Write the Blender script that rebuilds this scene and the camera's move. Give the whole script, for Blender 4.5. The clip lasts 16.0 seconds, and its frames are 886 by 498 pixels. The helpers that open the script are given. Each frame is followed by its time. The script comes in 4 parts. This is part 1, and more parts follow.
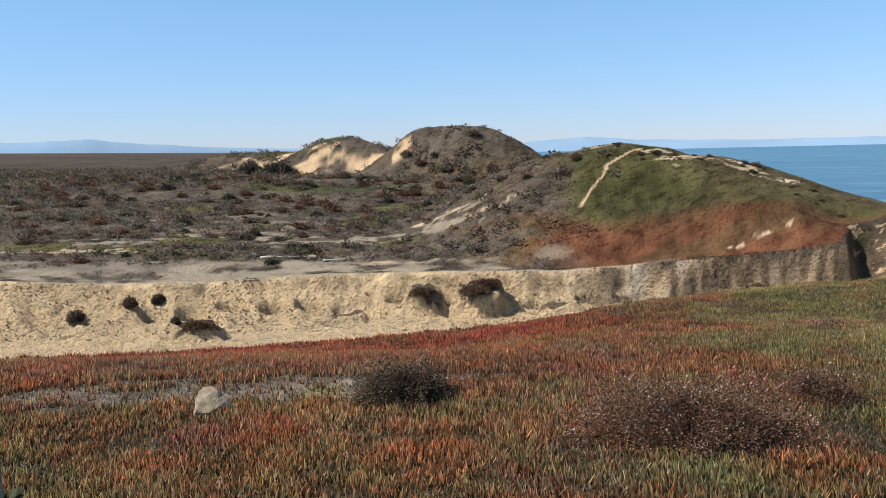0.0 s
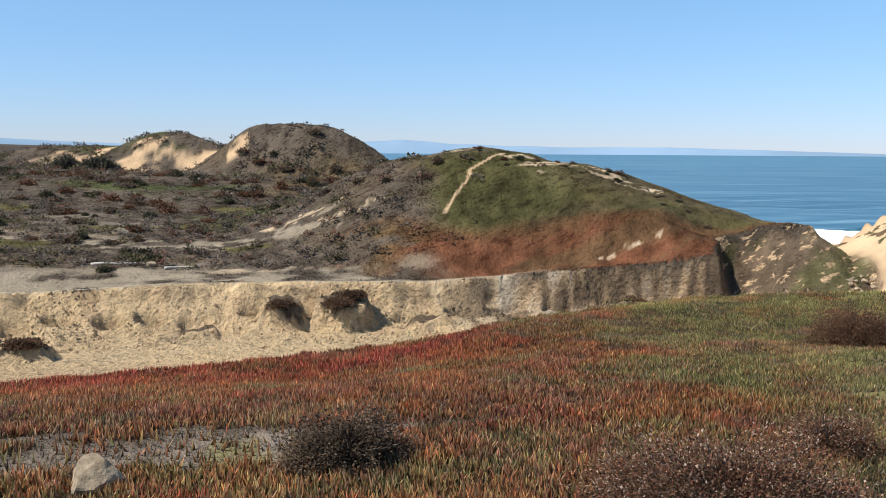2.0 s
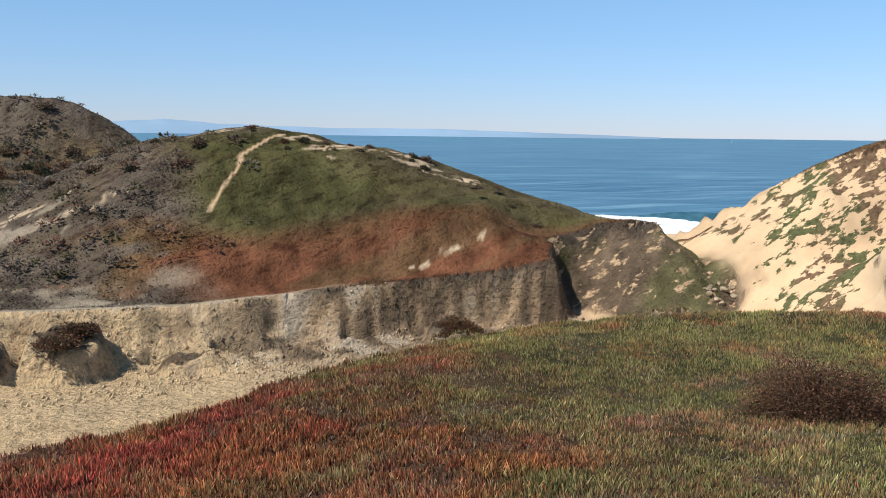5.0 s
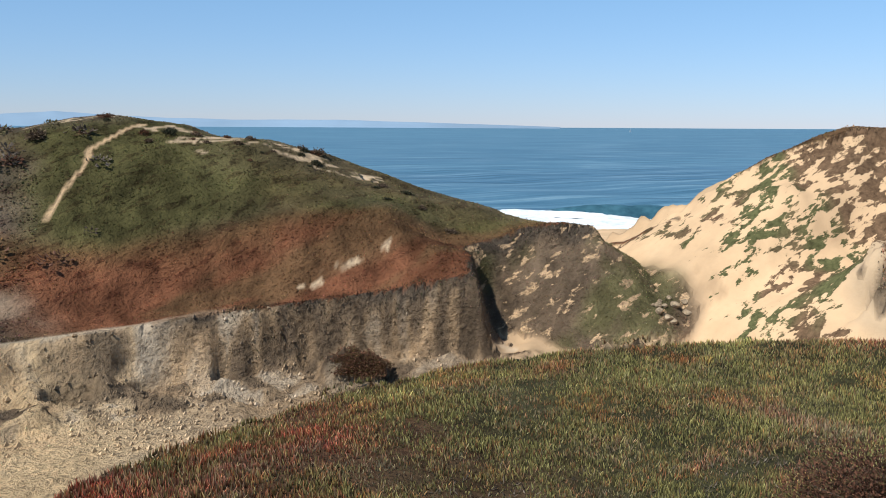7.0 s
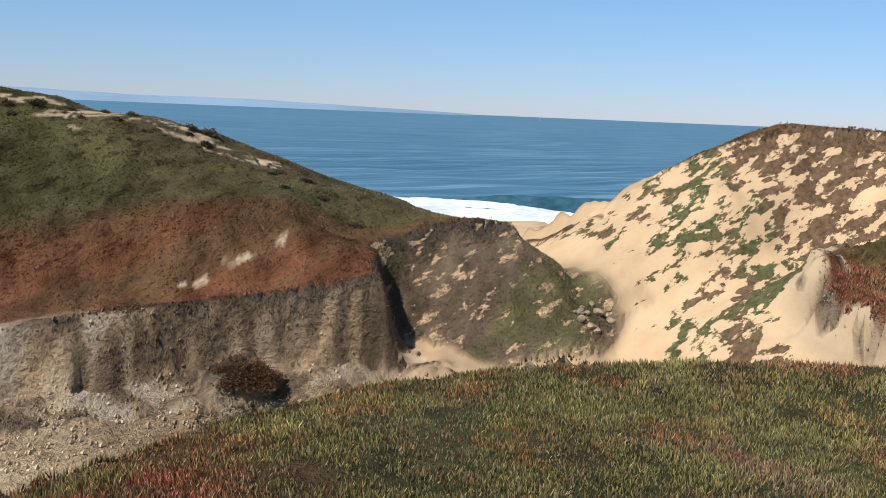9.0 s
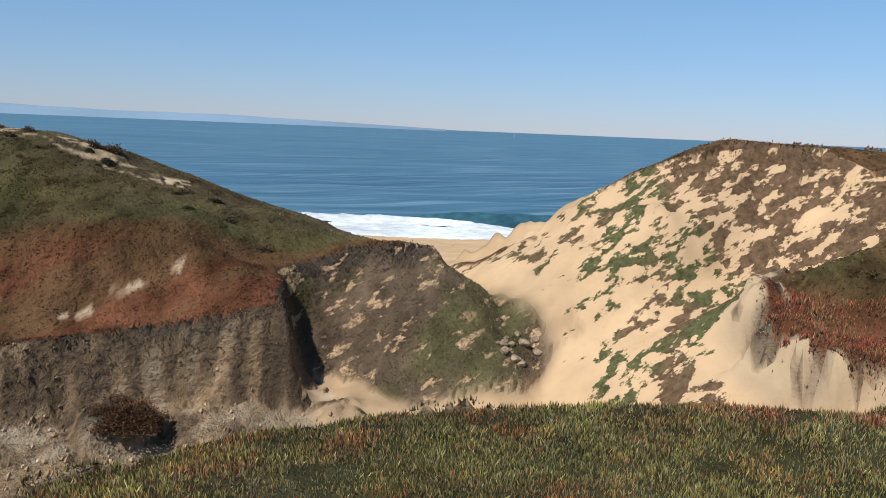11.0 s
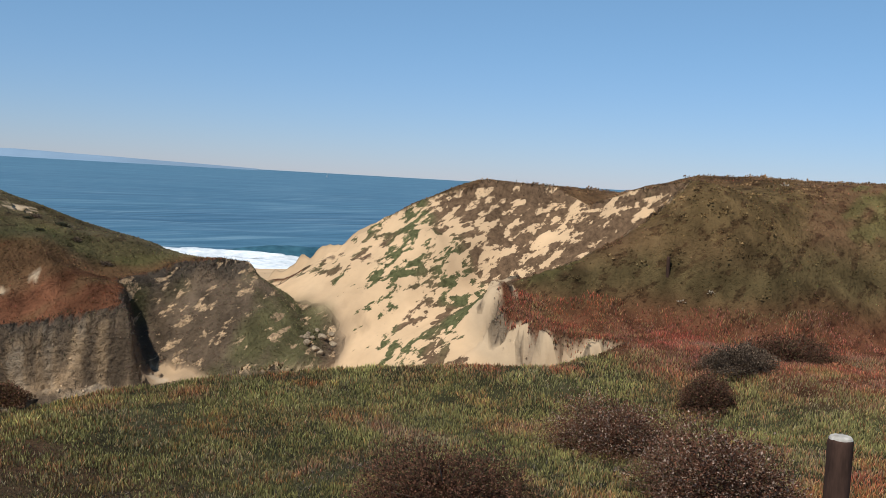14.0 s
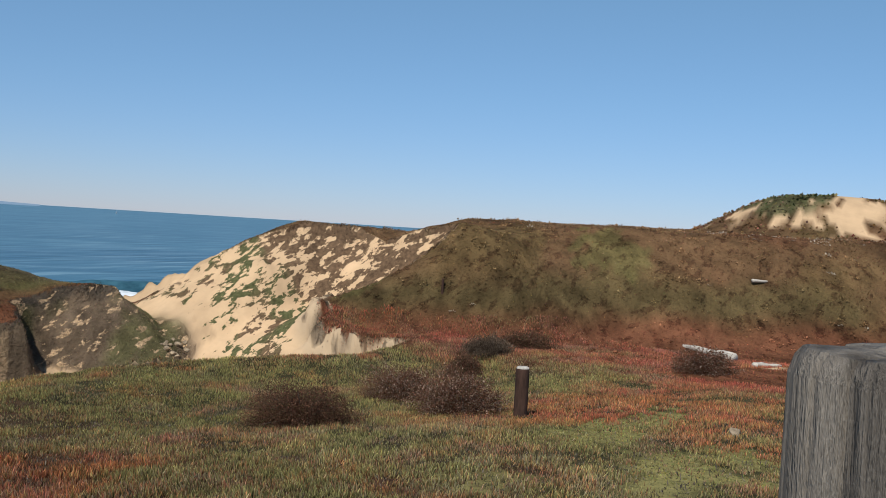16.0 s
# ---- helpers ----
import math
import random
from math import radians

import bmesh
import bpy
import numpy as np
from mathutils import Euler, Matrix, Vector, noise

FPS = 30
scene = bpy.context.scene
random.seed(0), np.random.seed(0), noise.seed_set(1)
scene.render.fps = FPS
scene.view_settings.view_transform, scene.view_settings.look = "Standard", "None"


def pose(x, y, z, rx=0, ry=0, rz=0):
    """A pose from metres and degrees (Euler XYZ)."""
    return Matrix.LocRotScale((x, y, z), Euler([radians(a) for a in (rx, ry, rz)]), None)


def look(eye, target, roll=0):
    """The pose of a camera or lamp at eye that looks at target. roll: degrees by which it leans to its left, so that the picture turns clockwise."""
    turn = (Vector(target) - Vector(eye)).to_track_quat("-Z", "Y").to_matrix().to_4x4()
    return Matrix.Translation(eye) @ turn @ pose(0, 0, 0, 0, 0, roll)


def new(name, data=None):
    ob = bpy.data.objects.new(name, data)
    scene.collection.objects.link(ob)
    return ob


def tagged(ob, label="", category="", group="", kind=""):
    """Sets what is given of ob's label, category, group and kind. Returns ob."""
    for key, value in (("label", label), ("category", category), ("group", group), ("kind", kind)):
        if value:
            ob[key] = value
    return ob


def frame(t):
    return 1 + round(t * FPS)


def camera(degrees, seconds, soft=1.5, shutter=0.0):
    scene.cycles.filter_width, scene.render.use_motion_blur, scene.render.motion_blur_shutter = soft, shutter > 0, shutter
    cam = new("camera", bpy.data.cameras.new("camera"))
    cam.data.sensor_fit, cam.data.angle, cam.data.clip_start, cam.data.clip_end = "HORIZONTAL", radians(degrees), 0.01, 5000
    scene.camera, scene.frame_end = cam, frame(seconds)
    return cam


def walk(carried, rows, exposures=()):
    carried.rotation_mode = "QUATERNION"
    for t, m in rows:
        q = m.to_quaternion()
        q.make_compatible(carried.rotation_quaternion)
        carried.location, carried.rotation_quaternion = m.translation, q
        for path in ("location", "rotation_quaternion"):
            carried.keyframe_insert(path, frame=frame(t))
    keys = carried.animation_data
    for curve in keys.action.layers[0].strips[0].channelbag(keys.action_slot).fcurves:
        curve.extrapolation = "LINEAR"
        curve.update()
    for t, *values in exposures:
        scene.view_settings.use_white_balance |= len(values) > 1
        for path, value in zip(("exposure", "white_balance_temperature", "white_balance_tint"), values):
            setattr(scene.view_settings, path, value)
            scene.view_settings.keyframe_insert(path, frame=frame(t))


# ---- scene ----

# ---- the camera and its walk ----
EXPOSURES = [(0, 0.42), (3.5, 0.38), (5, 0.28), (8, 0.14), (12.5, -0.14), (16, -0.16)]
cam = camera(47.53, 16.0, 0.7)
# seconds, x, y, z, bearing, tilt, lean
ROWS = [
    (0.00, -1.47, -18.40, 9.24, 1.33, -5.55, -1.32),
    (0.50, -3.01, -13.41, 9.20, 4.90, -6.09, -0.73),
    (1.00, -3.19, -13.78, 9.23, 7.83, -5.94, -0.26),
    (1.50, -3.19, -14.02, 9.25, 9.61, -5.76, -0.14),
    (2.00, -3.71, -14.01, 9.25, 11.92, -5.57, 0.35),
    (2.50, -3.75, -14.23, 9.26, 13.63, -5.36, 0.05),
    (3.00, -3.73, -14.47, 9.27, 15.33, -5.17, -0.44),
    (3.50, -4.09, -13.28, 9.27, 17.86, -5.08, -0.84),
    (4.00, -3.05, -9.12, 9.27, 20.22, -5.44, -0.05),
    (4.50, -2.00, -5.14, 9.27, 22.68, -5.95, 0.20),
    (5.00, -1.01, -2.09, 9.25, 24.95, -6.54, 0.69),
    (7.50, 3.78, 7.32, 9.12, 31.72, -7.31, 0.39),
    (8.00, 4.89, 9.39, 9.09, 33.20, -7.84, 0.91),
    (8.50, 5.04, 9.33, 9.09, 34.60, -8.04, 1.73),
    (9.00, 4.59, 8.07, 9.12, 35.76, -7.77, 2.33),
    (11.50, 8.39, 9.16, 9.18, 38.14, -6.35, 2.30),
    (12.00, 8.68, 8.95, 9.17, 40.93, -5.51, 2.65),
    (12.50, 8.82, 8.42, 9.15, 41.25, -5.33, 2.39),
    (13.00, 7.75, 7.36, 9.15, 42.18, -5.32, 1.81),
    (13.50, 6.39, 5.90, 9.13, 45.52, -4.92, 2.17),
    (14.00, 2.52, 2.29, 9.14, 47.60, -4.03, 3.26),
    (14.50, 1.12, 1.03, 9.17, 50.24, -3.41, 2.82),
    (15.00, -1.07, -0.87, 9.23, 53.95, -2.35, 3.35),
    (15.50, -5.59, -3.79, 9.28, 56.40, -1.59, 4.41),
    (16.00, -7.86, -4.83, 9.28, 58.99, -1.21, 3.49),
]


def aim(x, y, z, bearing, tilt, lean):
    a, e = radians(bearing), radians(tilt)
    way = Vector((math.sin(a) * math.cos(e), math.cos(a) * math.cos(e), math.sin(e)))
    return look((x, y, z), Vector((x, y, z)) + 10 * way, lean)


walk(cam, [(t, aim(*row)) for t, *row in ROWS], exposures=EXPOSURES)

# ---- sky and sun ----
SUN_BEARING, SUN_HEIGHT = -99, 51
world = bpy.data.worlds.new("sky")
scene.world = world
world.use_nodes = True
wn = world.node_tree.nodes
sky = wn.new("ShaderNodeTexSky")
sky.sky_type = "NISHITA"
sky.sun_disc = False
sky.sun_elevation = radians(SUN_HEIGHT)
sky.sun_rotation = radians(SUN_BEARING)
sky.air_density, sky.dust_density, sky.ozone_density = 0.85, 0.0, 4.0
wn["Background"].inputs[1].default_value = 0.103
haze = wn.new("ShaderNodeMix")
haze.data_type, haze.blend_type = "RGBA", "MULTIPLY"
haze.inputs["Factor"].default_value = 1.0
haze.inputs["B"].default_value = (0.925, 1.0, 0.985, 1)
world.node_tree.links.new(sky.outputs[0], haze.inputs["A"])
# the sea air whitens and cools the sky towards the horizon
up = wn.new("ShaderNodeSeparateXYZ")
world.node_tree.links.new(wn.new("ShaderNodeTexCoord").outputs["Generated"], up.inputs[0])
air = wn.new("ShaderNodeValToRGB")
el = air.color_ramp.elements
el.new(0.15)
el.new(0.38)
for e_, (p, c) in zip(el, ((0.0, (0.65, 0.67, 0.98)), (0.13, (0.9, 0.97, 1.09)), (0.36, (1.36, 1.45, 1.3)), (0.8, (1.1, 1.1, 1.1)))):
    e_.position, e_.color = p, (*c, 1)
world.node_tree.links.new(up.outputs["Z"], air.inputs["Fac"])
tone = wn.new("ShaderNodeMix")
tone.data_type, tone.blend_type = "RGBA", "MULTIPLY"
tone.inputs["Factor"].default_value = 1.0
world.node_tree.links.new(haze.outputs["Result"], tone.inputs["A"])
world.node_tree.links.new(air.outputs["Color"], tone.inputs["B"])
world.node_tree.links.new(tone.outputs["Result"], wn["Background"].inputs[0])

sun_data = bpy.data.lights.new("sun", "SUN")
sun_data.energy, sun_data.angle, sun_data.color = 4.8, radians(0.6), (1.0, 0.95, 0.87)
sun = new("sun", sun_data)
a, e = radians(SUN_BEARING), radians(SUN_HEIGHT)
sun.matrix_world = look((0, 0, 60), (-math.sin(a) * math.cos(e), -math.cos(a) * math.cos(e), 60 - math.sin(e)))

# ---- materials ----
def material(name, rough=0.9, spec=0.3):
    m = bpy.data.materials.new(name)
    m.use_nodes = True
    n = m.node_tree.nodes
    b = n["Principled BSDF"]
    b.inputs["Roughness"].default_value = rough
    b.inputs["Specular IOR Level"].default_value = spec
    return m, n, m.node_tree.links, b


def noise_node(n, links, scale, detail=6.0, rough=0.6, vector=None):
    t = n.new("ShaderNodeTexNoise")
    t.inputs["Scale"].default_value, t.inputs["Detail"].default_value, t.inputs["Roughness"].default_value = scale, detail, rough
    if vector is None:
        vector = n.new("ShaderNodeTexCoord").outputs["Object"]
    links.new(vector, t.inputs["Vector"])
    return t.outputs["Fac"]


def ramp(n, links, fac, stops):
    r = n.new("ShaderNodeValToRGB")
    el = r.color_ramp.elements
    while len(el) < len(stops):
        el.new(0.5)
    for e_, (p, c) in zip(el, stops):
        e_.position, e_.color = p, (*c, 1)
    links.new(fac, r.inputs["Fac"])
    return r.outputs["Color"]


def mixed(n, links, fac, a, b, kind="MIX"):
    m = n.new("ShaderNodeMix")
    m.data_type, m.blend_type = "RGBA", kind
    for s, v in ((m.inputs["Factor"], fac), (m.inputs["A"], a), (m.inputs["B"], b)):
        if hasattr(v, "is_linked"):
            links.new(v, s)
        else:
            s.default_value = v if isinstance(v, float) else (*v, 1)
    return m.outputs["Result"]


def relief(n, links, b, fac, strength, distance):
    u = n.new("ShaderNodeBump")
    u.inputs["Strength"].default_value, u.inputs["Distance"].default_value = strength, distance
    links.new(fac, u.inputs["Height"])
    links.new(u.outputs["Normal"], b.inputs["Normal"])


def ground_material():
    m, n, l, b = material("coastal_ground", 0.97, 0.05)
    at = n.new("ShaderNodeAttribute")
    at.attribute_name = "cover"
    fine = noise_node(n, l, 4.5, 5, 0.7)
    coarse = noise_node(n, l, 0.35, 5, 0.6)
    rough = n.new("ShaderNodeAttribute")
    rough.attribute_name = "crumble"
    # mats on the sand slope, drawn out along the way the sand slides
    place = n.new("ShaderNodeTexCoord").outputs["Object"]
    slide = n.new("ShaderNodeCombineXYZ")
    for k, axis in enumerate(((0.39, -0.42, 0.41), (-0.60, 0.64, 1.22), (0.4, 0.37, 0.0))):
        dot = n.new("ShaderNodeVectorMath")
        dot.operation = "DOT_PRODUCT"
        dot.inputs[1].default_value = axis
        l.new(place, dot.inputs[0])
        l.new(dot.outputs["Value"], slide.inputs[k])
    share, tint = n.new("ShaderNodeAttribute"), n.new("ShaderNodeAttribute")
    share.attribute_name, tint.attribute_name = "fleck_share", "fleck_tint"
    patchy = noise_node(n, l, 1.6, 5, 0.62, slide.outputs["Vector"])
    level = n.new("ShaderNodeMath")
    level.operation = "MULTIPLY_ADD"
    level.inputs[1].default_value = 0.32
    l.new(share.outputs["Fac"], level.inputs[0])
    l.new(patchy, level.inputs[2])
    grown = ramp(n, l, level.outputs["Value"], [(0.685, (0, 0, 0)), (0.715, (1, 1, 1))])
    ground = mixed(n, l, grown, at.outputs["Color"], mixed(n, l, 1.0, tint.outputs["Color"], ramp(n, l, fine, [(0.35, (0.6, 0.6, 0.6)), (0.65, (1.35, 1.35, 1.35))]), "MULTIPLY"))
    c = mixed(n, l, rough.outputs["Fac"], ground, ramp(n, l, fine, [(0.34, (0.55, 0.54, 0.53)), (0.47, (1, 1, 1)), (0.64, (1.22, 1.2, 1.16))]), "MULTIPLY")
    c = mixed(n, l, 1.0, c, ramp(n, l, coarse, [(0.3, (0.85, 0.85, 0.85)), (0.7, (1.12, 1.12, 1.12))]), "MULTIPLY")
    l.new(c, b.inputs["Base Color"])
    lumps = noise_node(n, l, 1.5, 4, 0.6)
    both = mixed(n, l, 0.5, fine, lumps)
    high = mixed(n, l, 1.0, both, rough.outputs["Color"], "MULTIPLY")
    relief(n, l, b, high, 1.0, 0.9)
    return m


def sea_material():
    m, n, l, b = material("sea_water", 0.45, 0.16)
    co = n.new("ShaderNodeTexCoord").outputs["Object"]
    mp = n.new("ShaderNodeMapping")
    mp.inputs["Rotation"].default_value = (0, 0, radians(40.7))
    mp.inputs["Scale"].default_value = (0.07, 1, 1)
    l.new(co, mp.inputs["Vector"])
    lines = noise_node(n, l, 0.3, 6, 0.65, mp.outputs["Vector"])
    wide = noise_node(n, l, 0.012, 4, 0.55, mp.outputs["Vector"])
    c = ramp(n, l, lines, [(0.36, (0.038, 0.112, 0.178)), (0.52, (0.075, 0.178, 0.262)), (0.66, (0.185, 0.305, 0.385))])
    c = mixed(n, l, 1.0, c, ramp(n, l, wide, [(0.3, (0.8, 0.82, 0.86)), (0.7, (1.2, 1.18, 1.12))]), "MULTIPLY")
    l.new(c, b.inputs["Base Color"])
    relief(n, l, b, lines, 0.5, 0.5)
    return m


def tinted_material(name, rough=0.6, spec=0.3, vary=0.35, glow=0.35):
    """Colour from the mesh's own tint, with each leaf a little lighter or darker."""
    m, n, l, b = material(name, rough, spec)
    at = n.new("ShaderNodeAttribute")
    at.attribute_name = "tint"
    geo = n.new("ShaderNodeNewGeometry")
    c = mixed(n, l, 1.0, at.outputs["Color"], ramp(n, l, geo.outputs["Random Per Island"], [(0.0, (1 - vary,) * 3), (1.0, (1 + vary,) * 3)]), "MULTIPLY")
    l.new(c, b.inputs["Base Color"])
    if glow:
        # light that passes through the thin leaves
        t = n.new("ShaderNodeBsdfTranslucent")
        l.new(c, t.inputs["Color"])
        mix = n.new("ShaderNodeMixShader")
        mix.inputs["Fac"].default_value = glow
        l.new(b.outputs["BSDF"], mix.inputs[1])
        l.new(t.outputs["BSDF"], mix.inputs[2])
        l.new(mix.outputs["Shader"], n["Material Output"].inputs["Surface"])
    return m


def speckled_material(name, dark, light, scale=6.0, rough=0.9, bump=0.5, depth=0.03, stretch=(1, 1, 1), spec=0.2):
    m, n, l, b = material(name, rough, spec)
    mp = n.new("ShaderNodeMapping")
    mp.inputs["Scale"].default_value = stretch
    l.new(n.new("ShaderNodeTexCoord").outputs["Object"], mp.inputs["Vector"])
    f = noise_node(n, l, scale, 8, 0.65, mp.outputs["Vector"])
    big = noise_node(n, l, scale * 0.16, 4, 0.6, mp.outputs["Vector"])
    c = ramp(n, l, f, [(0.3, dark), (0.68, light)])
    c = mixed(n, l, 1.0, c, ramp(n, l, big, [(0.3, (0.72, 0.72, 0.72)), (0.7, (1.2, 1.2, 1.2))]), "MULTIPLY")
    l.new(c, b.inputs["Base Color"])
    relief(n, l, b, f, bump, depth)
    return m


GROUND, SEA = ground_material(), sea_material()
LEAF = tinted_material("succulent_leaf", 0.55, 0.2, 0.5)
SCRUB = tinted_material("scrub_leaf", 0.9, 0.04, 0.4)
DIRT = tinted_material("crumbled_sand", 0.95, 0.1, 0.2, 0.0)
ROCK = speckled_material("pale_rock", (0.16, 0.12, 0.078), (0.43, 0.335, 0.225), 5, 0.95, 0.7, 0.06)
BARK = speckled_material("grey_twig", (0.07, 0.055, 0.045), (0.17, 0.14, 0.115), 12)
DRIFT = speckled_material("driftwood", (0.34, 0.30, 0.25), (0.62, 0.57, 0.49), 7, 0.9, 0.5, 0.02, (1, 1, 6))
RUST = speckled_material("rusty_brown_post", (0.032, 0.017, 0.012), (0.085, 0.046, 0.032), 9, 0.9, 0.4, 0.01, (1, 1, 0.2))
PALE_TOP = speckled_material("pale_post_top", (0.35, 0.32, 0.27), (0.6, 0.56, 0.5), 9)
GREY_WOOD = speckled_material("weathered_grey_wood", (0.07, 0.058, 0.047), (0.46, 0.405, 0.335), 26, 0.8, 1.0, 0.04, (1, 1, 0.07), 0.25)
CLOD = speckled_material("slumped_earth", (0.22, 0.17, 0.11), (0.46, 0.36, 0.24), 4, 0.95, 0.8, 0.1)
FOAM = speckled_material("sea_foam", (0.5, 0.58, 0.62), (0.92, 0.94, 0.95), 0.8, 0.9, 0.6, 0.25)
BREAKER = speckled_material("wave_face", (0.016, 0.06, 0.09), (0.055, 0.15, 0.2), 0.8, 0.3, 0.3, 0.1)
# the haze of distance is painted into the far land's base colour
HAZE = speckled_material("far_land_painted_haze", (0.22, 0.325, 0.44), (0.25, 0.36, 0.475), 0.004, 1.0, 0.0, 0.1)
WHITE = speckled_material("white_paint", (0.75, 0.75, 0.74), (0.84, 0.84, 0.83), 3)


# ---- the lie of the land ----
def smooth(t):
    t = np.clip(t, 0.0, 1.0)
    return t * t * (3 - 2 * t)


def lattice(ix, iy, seed):
    h = (ix * 374761393 + iy * 668265263 + seed * 974711) & 0x7FFFFFFF
    h = ((h ^ (h >> 13)) * 1274126177) & 0x7FFFFFFF
    return ((h ^ (h >> 16)) & 0xFFFF) / 65535.0


def grain(x, y, size, seed=0):
    """Value noise of about -1 to 1 with cells of that size in metres."""
    u, v = np.asarray(x, float) / size, np.asarray(y, float) / size
    i, j = np.floor(u).astype(np.int64), np.floor(v).astype(np.int64)
    a, b = smooth(u - i), smooth(v - j)
    low = lattice(i, j, seed) * (1 - a) + lattice(i + 1, j, seed) * a
    top = lattice(i, j + 1, seed) * (1 - a) + lattice(i + 1, j + 1, seed) * a
    return 2 * (low * (1 - b) + top * b) - 1


def fbm(x, y, size, seed=0, octaves=4):
    total, amp, norm = 0.0, 1.0, 0.0
    for k in range(octaves):
        c, s = math.cos(0.6 * k), math.sin(0.6 * k)
        total = total + amp * grain(c * x - s * y, s * x + c * y, size / 2.03 ** k, seed + 17 * k)
        norm += amp
        amp *= 0.5
    return total / norm


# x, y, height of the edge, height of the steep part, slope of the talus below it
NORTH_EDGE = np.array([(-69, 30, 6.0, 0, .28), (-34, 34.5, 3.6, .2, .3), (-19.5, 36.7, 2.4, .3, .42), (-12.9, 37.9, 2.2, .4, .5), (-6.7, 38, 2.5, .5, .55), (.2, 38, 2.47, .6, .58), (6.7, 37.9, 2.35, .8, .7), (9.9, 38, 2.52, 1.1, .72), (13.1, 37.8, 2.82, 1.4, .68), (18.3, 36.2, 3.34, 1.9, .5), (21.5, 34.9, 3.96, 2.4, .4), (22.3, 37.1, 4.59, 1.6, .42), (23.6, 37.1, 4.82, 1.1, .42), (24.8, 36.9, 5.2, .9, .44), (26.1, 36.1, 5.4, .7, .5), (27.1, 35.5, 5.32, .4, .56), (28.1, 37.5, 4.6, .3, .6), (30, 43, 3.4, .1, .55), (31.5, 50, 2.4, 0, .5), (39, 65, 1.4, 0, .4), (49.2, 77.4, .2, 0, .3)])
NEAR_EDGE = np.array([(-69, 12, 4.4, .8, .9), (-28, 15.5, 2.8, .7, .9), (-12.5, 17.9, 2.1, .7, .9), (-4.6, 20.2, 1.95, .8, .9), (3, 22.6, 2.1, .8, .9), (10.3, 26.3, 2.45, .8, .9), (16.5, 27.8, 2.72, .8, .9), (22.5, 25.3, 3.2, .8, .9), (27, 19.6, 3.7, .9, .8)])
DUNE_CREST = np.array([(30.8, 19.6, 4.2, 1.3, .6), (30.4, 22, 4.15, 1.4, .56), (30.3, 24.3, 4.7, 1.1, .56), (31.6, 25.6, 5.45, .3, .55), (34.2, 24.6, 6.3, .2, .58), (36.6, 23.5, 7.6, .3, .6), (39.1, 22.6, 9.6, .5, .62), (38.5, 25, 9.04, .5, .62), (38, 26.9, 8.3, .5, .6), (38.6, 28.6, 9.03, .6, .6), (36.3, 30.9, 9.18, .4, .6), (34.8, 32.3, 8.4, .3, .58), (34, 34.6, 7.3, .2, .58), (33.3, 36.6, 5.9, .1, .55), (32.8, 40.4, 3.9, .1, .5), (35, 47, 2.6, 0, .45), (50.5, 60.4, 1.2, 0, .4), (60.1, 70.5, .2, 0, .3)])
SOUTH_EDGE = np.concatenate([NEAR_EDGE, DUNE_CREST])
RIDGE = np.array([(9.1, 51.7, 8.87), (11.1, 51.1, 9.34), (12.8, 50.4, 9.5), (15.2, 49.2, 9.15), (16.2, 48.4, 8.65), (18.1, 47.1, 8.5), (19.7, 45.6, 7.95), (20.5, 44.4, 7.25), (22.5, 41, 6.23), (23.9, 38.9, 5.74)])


# masses of earth and turf that have slid down the bank: place, radii, height
SLUMPS = [(1.7, 35.9, 2.0, 1.4, 1.25), (-1.2, 36, 1.5, 1.1, 1.0), (-12.3, 30.9, 1.7, 1.1, .7), (16.6, 34.6, 1.5, .9, .6), (6, 35.3, 1.5, 1, .5), (-5.5, 34.3, 1.4, .8, .45)]
HOLLOWS = [(-11.9, 36.4), (-9.4, 36.3), (-7.6, 36.4), (-5.5, 36.0), (-2.6, 36.7), (5.2, 36.4), (10.8, 36.9), (13.2, 36.6), (8, 36.7), (-13.8, 35.6), (-16, 35.2)]


def along(x, y, line):
    """The distance from a line of points and the line's other values near there."""
    best = np.full(np.shape(x), 1e9)
    total = np.zeros(np.shape(x))
    vals = [np.zeros(np.shape(x)) for _ in range(line.shape[1] - 2)]
    for a, b in zip(line[:-1], line[1:]):
        dx, dy = b[0] - a[0], b[1] - a[1]
        t = np.clip(((x - a[0]) * dx + (y - a[1]) * dy) / (dx * dx + dy * dy), 0, 1)
        d = np.hypot(x - a[0] - t * dx, y - a[1] - t * dy)
        best = np.minimum(best, d)
        w = 1 / (d * d + .02) ** 2
        total = total + w
        for k in range(len(vals)):
            vals[k] = vals[k] + w * (a[k + 2] + t * (b[k + 2] - a[k + 2]))
    return best, [v / total for v in vals]


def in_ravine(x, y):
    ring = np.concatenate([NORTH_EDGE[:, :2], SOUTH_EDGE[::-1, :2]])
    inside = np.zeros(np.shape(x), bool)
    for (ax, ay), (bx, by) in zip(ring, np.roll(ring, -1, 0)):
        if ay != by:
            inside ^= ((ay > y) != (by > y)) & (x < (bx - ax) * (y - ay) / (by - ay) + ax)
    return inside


def inland(x, y):
    """Metres from the water's edge, growing towards the land."""
    return 94.4 - .65 * x - .757 * np.minimum(y, 95) + 2 * grain(x, y, 30, 5)


def bump(x, y, cx, cy, rx, ry, turn=0.0, firm=1.3):
    c, s = math.cos(turn), math.sin(turn)
    u, v = (x - cx) * c + (y - cy) * s, (y - cy) * c - (x - cx) * s
    return smooth(firm * (1 - np.hypot(u / rx, v / ry)))


